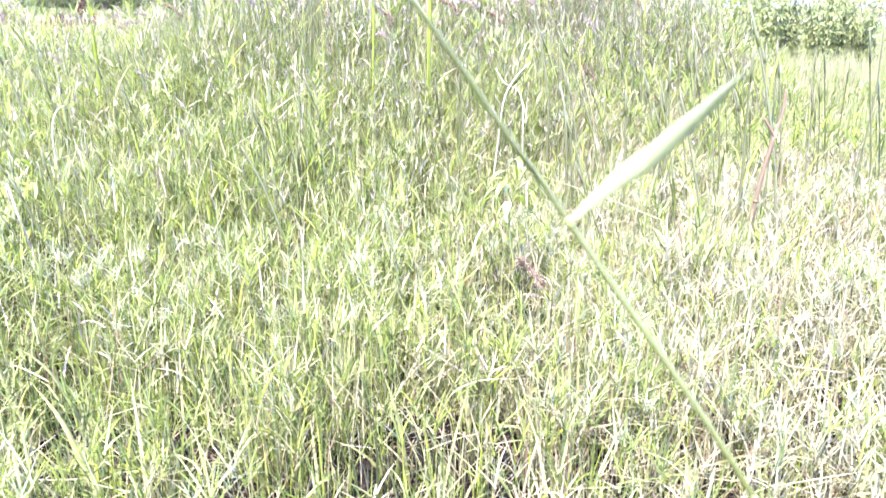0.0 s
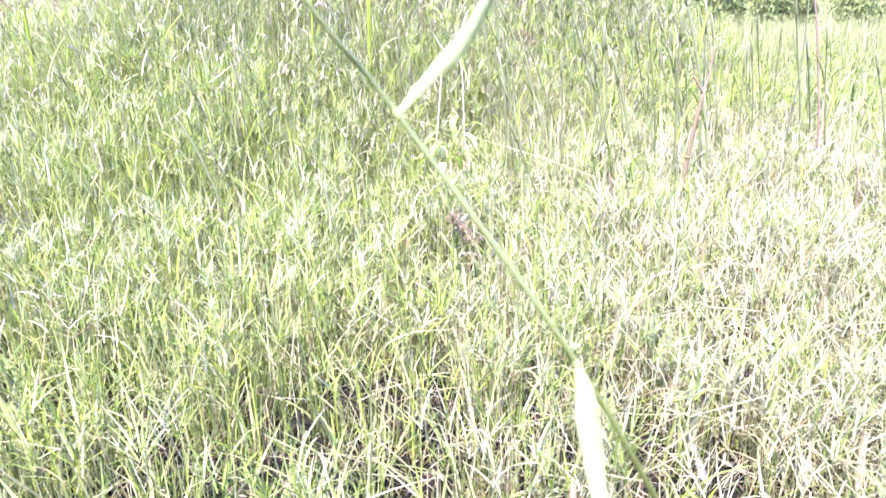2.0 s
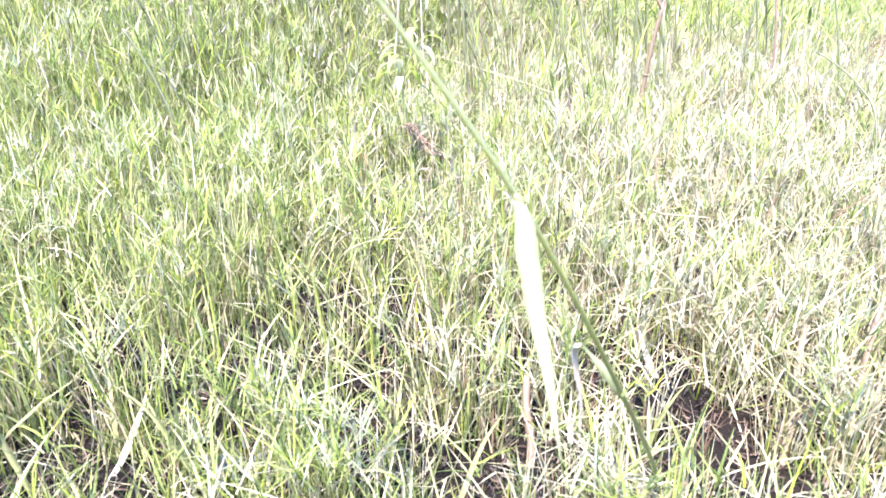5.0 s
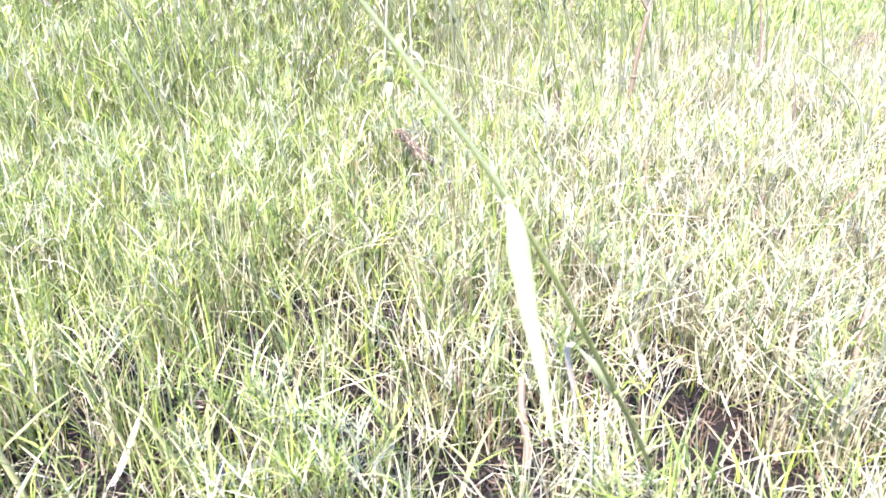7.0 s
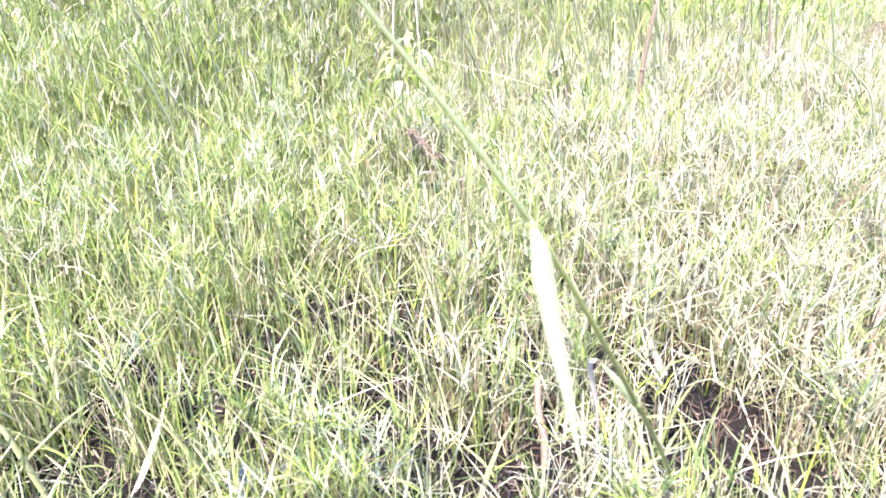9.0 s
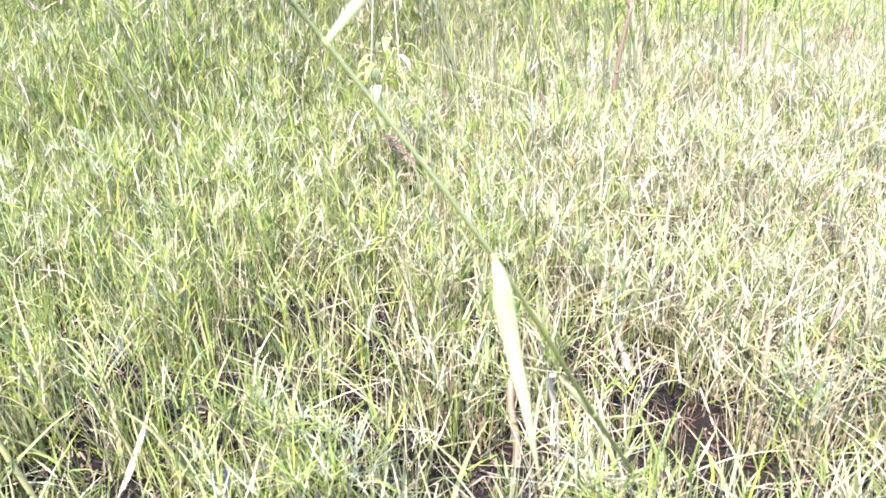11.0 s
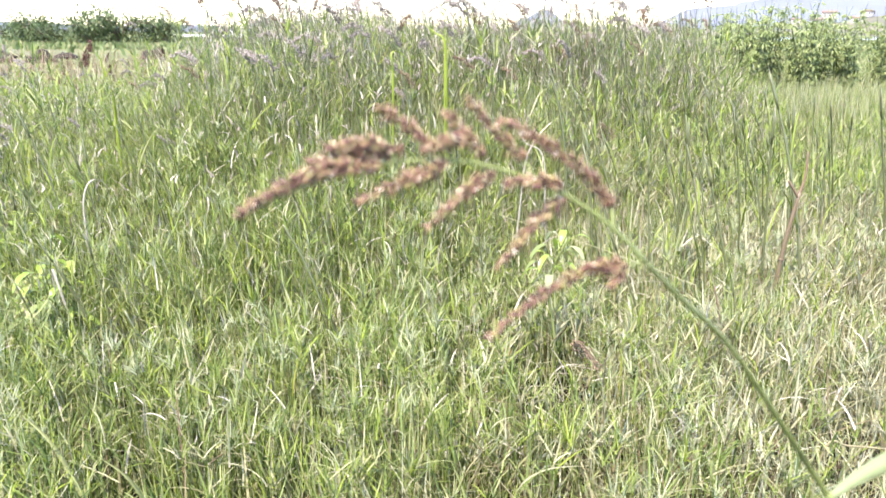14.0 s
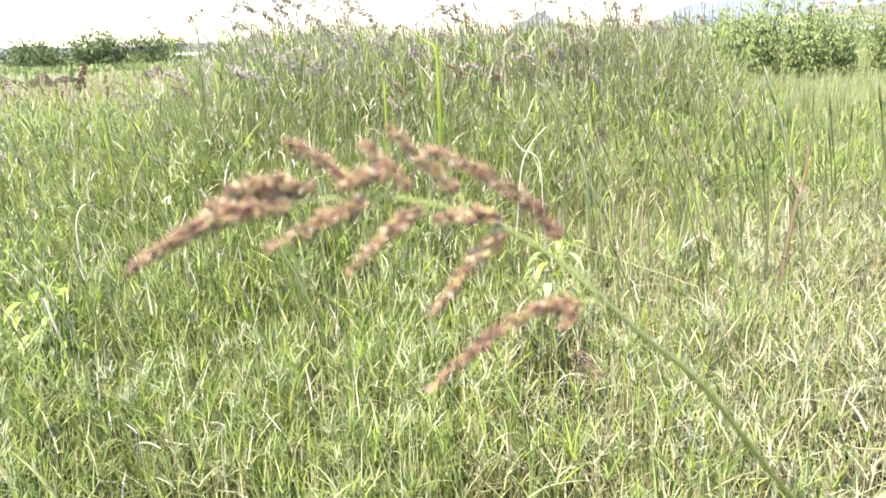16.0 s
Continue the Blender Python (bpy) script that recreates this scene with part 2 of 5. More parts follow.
# ================= building helpers =================
def mesh_of(name, verts, faces, material, smooth=True):
    me = bpy.data.meshes.new(name)
    verts = np.asarray(verts, dtype=np.float32)
    sizes = np.array([len(f) for f in faces], dtype=np.int32) if not isinstance(faces, np.ndarray) else np.full(len(faces), faces.shape[1], dtype=np.int32)
    flat = faces.ravel().astype(np.int32) if isinstance(faces, np.ndarray) else np.fromiter(itertools.chain.from_iterable(faces), dtype=np.int32)
    me.vertices.add(len(verts))
    me.vertices.foreach_set("co", verts.ravel())
    me.loops.add(len(flat))
    me.loops.foreach_set("vertex_index", flat)
    me.polygons.add(len(sizes))
    me.polygons.foreach_set("loop_start", np.concatenate([[0], np.cumsum(sizes)[:-1]]).astype(np.int32))
    me.polygons.foreach_set("loop_total", sizes)
    me.polygons.foreach_set("use_smooth", np.full(len(sizes), smooth))
    me.update(calc_edges=True)
    me.validate()
    me.materials.append(material)
    return me


def empty_at(name, place=(0, 0, 0)):
    ob = new(name)
    ob.location = place
    ob.empty_display_size = 0.05
    return ob


def part(name, pieces, material, parent, label=""):
    """One mesh object made of (verts, faces) pieces under a thing or a part; the places are in the thing's own space."""
    verts, faces = joined(pieces)
    ob = new(name, mesh_of(name, verts, faces, material))
    ob.parent = parent
    return tagged(ob, label)


def joined(pieces):
    verts, faces, n = [], [], 0
    for v, f in pieces:
        verts.extend(v)
        faces.extend([tuple(i + n for i in q) for q in f])
        n += len(v)
    return verts, faces


def spline(points, steps):
    """Points on a smooth curve through the given ones."""
    p = [Vector(q) for q in points]
    p = [p[0] * 2 - p[1]] + p + [p[-1] * 2 - p[-2]]
    out = []
    for i in range(1, len(p) - 2):
        a, b, c, d = p[i - 1:i + 3]
        for k in range(steps):
            t = k / steps
            out.append(0.5 * (2 * b + (c - a) * t + (2 * a - 5 * b + 4 * c - d) * t * t + (3 * b - a - 3 * c + d) * t ** 3))
    return out + [p[-2]]


def tube(line, radii, sides=7):
    """A tapered round stalk along a line; radii: one for each end, or one a point."""
    n = len(line)
    if len(radii) == 2:
        radii = [radii[0] + (radii[1] - radii[0]) * i / (n - 1) for i in range(n)]
    verts, faces = [], []
    up = Vector((0.31, 0.87, 0.38)).normalized()
    for i, q in enumerate(line):
        t = (line[min(i + 1, n - 1)] - line[max(i - 1, 0)]).normalized()
        u = t.cross(up).normalized()
        w = t.cross(u)
        for k in range(sides):
            a = 2 * math.pi * k / sides
            verts.append(q + (u * math.cos(a) + w * math.sin(a)) * radii[i])
    for i in range(n - 1):
        for k in range(sides):
            a, b = i * sides + k, i * sides + (k + 1) % sides
            faces.append((a, b, b + sides, a + sides))
    faces.append(tuple(range(sides))[::-1])
    faces.append(tuple(range((n - 1) * sides, n * sides)))
    return verts, faces


def blade(line, width, side, fold=0.25, belly=0.35, thick=0.0004, root=0.55):
    """A folded grass leaf along a line: two halves meeting in a keel, with thickness. side: the way across it."""
    n = len(line)
    verts, faces = [], []
    side = Vector(side).normalized()
    for i, q in enumerate(line):
        u = i / (n - 1)
        w = width * 0.5 * (root + (1 - root) * min(1, u / belly)) * max(0.03, 1 - max(0, (u - belly) / (1 - belly)) ** 1.7)
        t = (line[min(i + 1, n - 1)] - line[max(i - 1, 0)]).normalized()
        s = (side - t * side.dot(t)).normalized()
        nn = t.cross(s)
        wave = 1 + 0.05 * math.sin(u * 23)
        verts += [q - s * w * wave + nn * w * fold, q, q + s * w / wave + nn * w * fold, q + s * w / wave + nn * (w * fold - thick), q - nn * thick * 1.5, q - s * w * wave + nn * (w * fold - thick)]
    for i in range(n - 1):
        for k in range(6):
            a, b = i * 6 + k, i * 6 + (k + 1) % 6
            faces.append((a, b, b + 6, a + 6))
    return verts, faces


def broad_leaf(base, way, length, width, droop, rng, rows=5):
    """A broad pointed leaf with a keel, arching from its base."""
    way = Vector(way).normalized()
    side = way.cross(Vector((0, 0, 1)))
    side = side.normalized() if side.length > 1e-3 else Vector((1, 0, 0))
    verts, faces = [], []
    q, t = Vector(base), way.copy()
    for i in range(rows + 1):
        u = i / rows
        w = width * 0.5 * (math.sin(math.pi * min(1, u ** 0.75 * 0.97 + 0.03)) + 0.02)
        nn = side.cross(t)
        lift = w * 0.35
        verts += [q - side * w + nn * lift, q, q + side * w + nn * lift]
        t = (t + Vector((0, 0, -droop / rows))).normalized()
        q = q + t * (length / rows)
    for i in range(rows):
        a = i * 3
        faces += [(a, a + 1, a + 4, a + 3), (a + 1, a + 2, a + 5, a + 4)]
    return verts, faces


def spikelet(base, way, length, radius, awn, rng):
    """A grain: pointed at both ends, with a short awn."""
    way = Vector(way).normalized()
    u = way.orthogonal().normalized()
    w = way.cross(u)
    turn = rng.uniform(0, 6.28)
    verts = [Vector(base)]
    for f, r in ((0.22, 0.8), (0.55, 1.0), (0.85, 0.5)):
        for k in range(5):
            a = turn + k * 2 * math.pi / 5
            verts.append(Vector(base) + way * length * f + (u * math.cos(a) + w * math.sin(a)) * radius * r)
    verts.append(Vector(base) + way * (length + awn))
    faces = [(0, 1 + (k + 1) % 5, 1 + k) for k in range(5)]
    for ring in range(2):
        for k in range(5):
            a, b = 1 + ring * 5 + k, 1 + ring * 5 + (k + 1) % 5
            faces.append((a, b, b + 5, a + 5))
    faces += [(11 + k, 11 + (k + 1) % 5, 16) for k in range(5)]
    return verts, faces


def ground_z(x, y):
    """Height of the soil: small hummocks near by, flattening out."""
    x, y = np.asarray(x, dtype=float), np.asarray(y, dtype=float)
    near = np.exp(-(y / 25.0) ** 2)
    return near * (0.012 * np.sin(5.1 * x + 1.3 * y) * np.sin(4.3 * y - 0.7 * x + 0.4) + 0.008 * np.sin(11.7 * x + 2.0) * np.sin(13.1 * y + 1.1)) + 0.03 * near * np.sin(0.9 * x + 0.3) * np.sin(0.7 * y)


def G(x, y):
    """Height of the soil at one place."""
    return float(ground_z(x, y))


def lump(x, y, scale, seed):
    """Smooth noise in 0..1 over the plan."""
    r = np.random.RandomState(seed)
    total = np.zeros_like(x)
    for k in range(7):
        a, f, p = r.uniform(0, 2 * np.pi), (0.6 + 0.35 * k) * scale, r.uniform(0, 6.28)
        total += np.sin(f * (np.cos(a) * x + np.sin(a) * y) + p + 1.3 * np.sin(0.7 * f * (np.sin(a) * x - np.cos(a) * y)))
    return 0.5 + total / 9.0


def scatter(rng, y0, y1, per_m2, spread=0.66, margin=0.35, shift=0.08):
    """Random places over the wedge of field between y0 and y1."""
    area = (y1 - y0) * 2 * margin + spread * (y1 ** 2 - y0 ** 2)
    n = int(area * per_m2)
    half1 = margin + spread * y1
    x, y = rng.uniform(-half1, half1, n * 3), rng.uniform(y0, y1, n * 3)
    keep = np.abs(x) < margin + spread * y
    return x[keep][:n] + shift * y[keep][:n] * 0.5, y[keep][:n]


def ribbons(name, rng, x, y, height, width, azimuth, lean, bend, segs, material, label, category, z=None, kink=0.0):
    """Many grass blades in one mesh: each a tapered, bent and twisted strip."""
    n = len(x)
    side_a = azimuth + np.pi / 2 + rng.normal(0, 0.5, n)
    pos = np.stack([x, y, (ground_z(x, y) - 0.01) if z is None else z], 1)
    away = np.stack([np.cos(azimuth), np.sin(azimuth)], 1)
    twist = rng.normal(0, 0.7, n)
    rows = []
    for s in range(segs + 1):
        u = s / segs
        w = width * 0.5 * (1 - u ** 1.8) * (0.65 + 0.7 * u if u < 0.5 else 1.0) + 0.00025
        a = side_a + twist * u
        off = np.stack([np.cos(a) * w, np.sin(a) * w, np.zeros(n)], 1)
        rows += [pos - off, pos + off]
        th = lean + bend * u + kink * (rng.uniform(0, 1, n) < 0.12) * (u > 0.5)
        step = height / segs
        pos = pos + np.stack([away[:, 0] * np.sin(th) * step, away[:, 1] * np.sin(th) * step, np.cos(th) * step], 1)
    verts = np.stack(rows, 1).reshape(-1, 3)
    first = (np.arange(n) * 2 * (segs + 1))[:, None]
    quad = np.concatenate([np.array([[2 * s, 2 * s + 1, 2 * s + 3, 2 * s + 2]]) for s in range(segs)])
    faces = (first[:, None, :] + quad[None]).reshape(-1, 4)
    verts[:, 2] = np.maximum(verts[:, 2], ground_z(verts[:, 0], verts[:, 1]) - 0.012)
    ob = new(name, mesh_of(name, verts, faces, material))
    return tagged(ob, label, category, kind="stuff")


# ================= ground, lake, distance =================
def build_ground():
    xs = np.concatenate([[-2500, -900, -300, -120, -60, -30, -16, -9, -5, -3.2], np.arange(-2.4, 2.81, 0.045), [3.4, 5, 9, 16, 30, 60, 120, 300, 900, 2500]])
    ys = np.concatenate([[-2500, -600, -120, -30, -9, -3, -1], np.arange(-0.4, 4.01, 0.045), [4.6, 5.5, 7, 9, 12, 16, 22, 30, 45, 60, 90, 140, 260, 500, 1000, 2500]])
    gx, gy = np.meshgrid(xs, ys)
    gz = ground_z(gx, gy)
    r = np.random.RandomState(3)
    near = (np.abs(gx) < 2.6) & (gy > -0.4) & (gy < 4)
    gz = gz + near * r.normal(0, 0.005, gx.shape)
    nx, ny = len(xs), len(ys)
    i = (np.arange(ny - 1)[:, None] * nx + np.arange(nx - 1)[None]).ravel()
    faces = np.stack([i, i + 1, i + nx + 1, i + nx], 1)
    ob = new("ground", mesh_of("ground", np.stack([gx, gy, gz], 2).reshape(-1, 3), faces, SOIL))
    tagged(ob, "damp uneven soil under the grass, darkened for shade between tufts", "ground", kind="structure")


def sheet(name, outline, z, material, label, category):
    ob = new(name, mesh_of(name, [(x, y, z) for x, y in outline], [tuple(range(len(outline)))], material, False))
    return tagged(ob, label, category, kind="structure")


def ridge(name, x0, x1, y, depth, heights, z0, material, label, seed):
    """A range of hills as a solid: an uneven crest, falling towards both sides."""
    r = random.Random(seed)
    n = 70
    verts, faces = [], []
    for i in range(n + 1):
        u = i / n
        k = u * (len(heights) - 1)
        a = min(int(k), len(heights) - 2)
        hgt = heights[a] + (heights[a + 1] - heights[a]) * (0.5 - 0.5 * math.cos(math.pi * (k - a)))
        hgt *= 1 + r.uniform(-0.05, 0.05)
        x = x0 + (x1 - x0) * u
        verts += [(x, y, z0), (x, y + depth * 0.25, z0 + hgt * (0.42 + r.uniform(-0.06, 0.06))), (x, y + depth * 0.5, z0 + hgt), (x, y + depth * 0.75, z0 + hgt * 0.5), (x, y + depth, z0)]
    for i in range(n):
        for k in range(4):
            a = i * 5 + k
            faces.append((a, a + 5, a + 6, a + 1))
    ob = new(name, mesh_of(name, verts, faces, material))
    return tagged(ob, label, "hills", kind="structure")


build_ground()
sheet("water", [(-30, 96), (0, 90), (40, 92), (90, 100), (150, 120), (160, 230), (-20, 240), (-60, 170)], 0.06, WATER, "pale glittering lake water beyond the meadow", "lake")
ridge("backdrop_1", -60, 190, 235, 60, [0.8, 1.6, 1.3, 2.2, 1.8, 2.6, 4.5, 7.5, 9.5], -0.3, BANK, "brown and green far bank of the lake", 4)
ridge("backdrop_2", 140, 420, 1300, 500, [0, 30, 44, 26, 12, 16, 8, 0], -1, HILL, "small hills on the horizon, tinted blue for haze", 8)
ridge("backdrop_3", 450, 1900, 1500, 700, [0, 60, 84, 92, 88, 96, 80, 90, 100], -1, HILL, "long mountain ridge, tinted blue for haze", 9)
ridge("backdrop_4", -420, -60, 500, 200, [6, 9, 7, 4, 6, 3, 0], -1, HILL, "low rise behind the shrubs, tinted blue for haze", 10)


# ================= the tall grass stalk in the foreground =================
def build_hero():
    rng = random.Random(11)
    foot = Vector((0.480, 0.829, float(ground_z(0.48, 0.829)) - 0.01))
    plant = empty_at("barnyard_grass", foot)
    tagged(plant, "leaning barnyard grass stalk with drooping red-brown seed head", "grass plant")

    def local(points):
        return [Vector(p) - foot for p in points]

    axis = [(0.480, 0.829, foot.z), (0.372, 0.612, 0.215), (0.251, 0.424, 0.445), (0.157, 0.378, 0.613), (0.058, 0.412, 0.747), (0.0264, 0.3983, 0.7885), (-0.0171, 0.3849, 0.8464), (-0.0453, 0.3785, 0.8735), (-0.0632, 0.3753, 0.8911)]
    line = spline(local(axis), 9)
    n = len(line)
    radii = []
    for i in range(n):
        u = i / (n - 1)
        radii.append(0.0034 + (0.00105 - 0.0034) * u ** 0.36)
    stem = part("stem", [tube(line, radii, 9)], STEM, plant, "smooth dull green round stem")
    for k, r in ((2, 0.0024), (3, 0.0021), (4, 0.0019)):
        c = line[k * 9]
        t = (line[k * 9 + 1] - line[k * 9 - 1]).normalized()
        ring = [c - t * 0.004, c - t * 0.002, c, c + t * 0.002, c + t * 0.004]
        part("node", [tube(ring, [r * 0.8, r * 1.05, r * 1.2, r * 1.02, r * 0.75], 9)], RACHIS, stem, "swollen pale joint of the stem")
    # upper seed-bearing axis
    top = [(-0.0632, 0.3753, 0.8911), (-0.0784, 0.3731, 0.9064), (-0.0918, 0.3711, 0.9166), (-0.1069, 0.3689, 0.9259), (-0.1216, 0.3668, 0.932), (-0.1422, 0.3638, 0.9377), (-0.1543, 0.3621, 0.9385), (-0.1743, 0.3592, 0.9385), (-0.1963, 0.356, 0.9335), (-0.2224, 0.3522, 0.9245), (-0.2366, 0.3501, 0.9178)]
    head_line = spline(local(top), 5)
    rachis = part("seed_head", [tube(head_line, (0.00105, 0.0004), 7)], RACHIS, plant, "arching yellow-green axis of the seed head")

    def raceme(points, radius, length=0.0029, fill=1.0, shape=0.35, pedicel=None):
        pts = spline(local(points), 10)
        pieces = [tube(pts, (0.0005, 0.0003), 5)]
        if pedicel:
            part("pedicel", [tube(spline(local(pedicel), 4), (0.0006, 0.0005), 6)], RACHIS, rachis, "thin pale green stalklet")
        total = sum((pts[i + 1] - pts[i]).length for i in range(len(pts) - 1))
        count = int(total / 0.00019 * fill * (radius / 0.0034))
        for k in range(count):
            u = (k + rng.random()) / count
            i = min(int(u * (len(pts) - 1)), len(pts) - 2)
            f = u * (len(pts) - 1) - i
            q = pts[i].lerp(pts[i + 1], f)
            t = (pts[i + 1] - pts[i]).normalized()
            a = rng.uniform(0, 6.283)
            o = t.orthogonal().normalized()
            o = Matrix.Rotation(a, 3, t) @ o
            taper = min(1, 0.45 + u / shape * 0.55) * (1 - max(0, (u - 0.45) / 0.55) ** 1.6 * 0.8)
            lumpy = 0.75 + 0.35 * math.sin(u * total * 620 + a * 0.3)
            rr = radius * 1.15 * taper * lumpy * rng.uniform(0.25, 1.0)
            s = rng.uniform(0.8, 1.15)
            way = (o * 0.9 + t * rng.uniform(0.2, 1.2) + Vector((0, 0, 0.1))).normalized()
            pieces.append(spikelet(q + o * rr * 0.7 - way * 0.0008, way, length * s * (0.75 + 0.25 * taper), 0.00068 * s, rng.uniform(0.0008, 0.0020) if rng.random() < 0.7 else rng.uniform(0.0022, 0.0040), rng))
        return part("raceme", pieces, SPIKELET, rachis, "spike packed with bristly red-brown and straw grains")

    raceme([(-0.0715, 0.3741, 0.8896), (-0.0800, 0.3728, 0.8905), (-0.092, 0.3711, 0.888), (-0.1124, 0.3681, 0.877), (-0.1337, 0.365, 0.8596)], 0.0034, fill=0.9, shape=0.15, pedicel=[(-0.0632, 0.3753, 0.8911), (-0.0675, 0.3747, 0.8912), (-0.0735, 0.3741, 0.8898)])
    raceme([(-0.0740, 0.3705, 0.8885), (-0.0800, 0.3690, 0.8820)], 0.0030, shape=0.2)
    raceme([(-0.1020, 0.3695, 0.9214), (-0.1080, 0.3680, 0.9170), (-0.1182, 0.3663, 0.9076), (-0.1306, 0.3635, 0.8917)], 0.0034, fill=0.95, shape=0.2)
    raceme([(-0.1192, 0.3720, 0.9380), (-0.1224, 0.3717, 0.9405), (-0.1333, 0.3701, 0.9516), (-0.1443, 0.3685, 0.9628)], 0.0031, pedicel=[(-0.1150, 0.3678, 0.9295), (-0.1180, 0.3700, 0.9350), (-0.1210, 0.3717, 0.9395)])
    raceme([(-0.0805, 0.3776, 0.9165), (-0.0818, 0.3776, 0.9185), (-0.0925, 0.3765, 0.9310), (-0.1045, 0.3743, 0.9404), (-0.1170, 0.3725, 0.9480), (-0.1300, 0.3707, 0.9540)], 0.0034, fill=1.05, shape=0.12, pedicel=[(-0.0800, 0.3729, 0.9078), (-0.0795, 0.3750, 0.9120), (-0.0810, 0.3776, 0.9175)])
    raceme([(-0.1370, 0.3690, 0.9394), (-0.1447, 0.3684, 0.9482), (-0.1531, 0.3672, 0.9585)], 0.0031)
    raceme([(-0.1585, 0.3634, 0.9440), (-0.1693, 0.3639, 0.9528), (-0.1804, 0.3633, 0.9595)], 0.0033)
    raceme([(-0.1440, 0.3615, 0.9460), (-0.1520, 0.3600, 0.9465), (-0.1620, 0.3590, 0.9430)], 0.0040, shape=0.5)
    raceme([(-0.1040, 0.3680, 0.9275), (-0.1140, 0.3650, 0.9295), (-0.1281, 0.3630, 0.9285)], 0.0038, shape=0.3)
    raceme([(-0.1325, 0.3641, 0.9335), (-0.1385, 0.3620, 0.9300), (-0.1470, 0.3601, 0.9242), (-0.1602, 0.3582, 0.9112)], 0.0034, fill=0.9)
    raceme([(-0.1520, 0.3613, 0.9380), (-0.1610, 0.3590, 0.9340), (-0.1710, 0.3576, 0.9300), (-0.1886, 0.3551, 0.9222)], 0.0040, fill=1.0)
    raceme([(-0.1700, 0.3595, 0.9432), (-0.1850, 0.3564, 0.9462), (-0.2005, 0.3554, 0.9445)], 0.0034, fill=0.9)
    raceme([(-0.1790, 0.3570, 0.9370), (-0.1930, 0.3546, 0.9372), (-0.2059, 0.3536, 0.9345), (-0.2221, 0.3522, 0.9268), (-0.2366, 0.3501, 0.9178)], 0.0040, fill=1.05, shape=0.3)
    raceme([(-0.1750, 0.3600, 0.9395), (-0.1900, 0.3580, 0.9420), (-0.2080, 0.3560, 0.9385)], 0.0036, fill=0.8)

    # leaves
    part("leaf", [blade(spline(local([(0.058, 0.412, 0.747), (0.075, 0.407, 0.767), (0.091, 0.393, 0.786), (0.102, 0.365, 0.809), (0.107, 0.333, 0.829)]), 7), 0.0110, (0.33, -0.69, -0.79), 0.05, 0.4, root=0.35)], HEROLEAF, plant, "upper leaf blade rising from the stem")
    part("leaf", [blade(spline(local([(0.156, 0.378, 0.615), (0.1590, 0.3705, 0.602), (0.1625, 0.3665, 0.578), (0.168, 0.360, 0.548), (0.1755, 0.346, 0.508), (0.1835, 0.334, 0.462)]), 7), 0.0135, (0.98, 0.1, 0.15), 0.35, 0.3, root=0.12)], HEROLEAF, plant, "pale drooping leaf blade hanging from its joint")
    part("leaf", [blade(spline(local([(0.262, 0.440, 0.425), (0.247, 0.425, 0.450), (0.231, 0.419, 0.472), (0.216, 0.418, 0.4905)]), 7), 0.0075, (0.606, 0.362, 0.549), 0.08, 0.35)], HEROLEAF, plant, "short pale green leaf at the lower joint")
    part("leaf", [blade(spline(local([(0.2150, 0.4180, 0.4915), (0.2105, 0.4200, 0.4880), (0.2140, 0.4240, 0.470), (0.2225, 0.4300, 0.436), (0.2270, 0.4350, 0.385)]), 7), 0.0050, (0.9, 0.3, 0.2), 0.7, 0.2)], DRYLEAF, plant, "withered lilac-grey leaf end hanging down")


build_hero()


# ================= grass of the field =================
def stand(x, y):
    """0 in the low sward, 1 in the full tall stand, rising softly between."""
    edge = 2.5 + 0.35 * np.sin(1.7 * x) + 0.35 * np.clip(x, -0.8, 2)
    right = 1.35 + 0.41 * (y - 3.2) + 0.2 * np.sin(1.3 * y)
    left = -(0.4 + 0.29 * y)
    t = np.clip((y - edge) / 2.0, 0, 1) * np.clip((right - x) / 1.0, 0, 1)
    fall = np.clip((x + 0.42 * y) / (0.20 * y), 0, 1)
    return t * np.where(y > 5.6, np.clip((x - left) / 0.8, 0.25, 1), 1.0) * (0.42 + 0.58 * fall)


def sward(x, y):
    """Height of the grass."""
    low = 0.17 + 0.06 * np.clip((-x - 0.1) / 1.2, 0, 1) + 0.05 * np.clip((y - 1.4) / 2, 0, 1) + 0.08 * (lump(x, y, 2.2, 5) - 0.5)
    low = low * (0.62 + 0.80 * np.clip(tufts(x, y), 0, 1))
    return low + stand(x, y) * (0.68 + 0.08 * np.clip((x + 0.22 * y) / (0.12 * y + 0.01), 0, 1) * np.clip((y - 3.4) / 1.0, 0, 1) + 0.14 * (lump(x, y, 1.3, 51) - 0.5) + 0.22 * (lump(x, y, 4.5, 83) - 0.5))


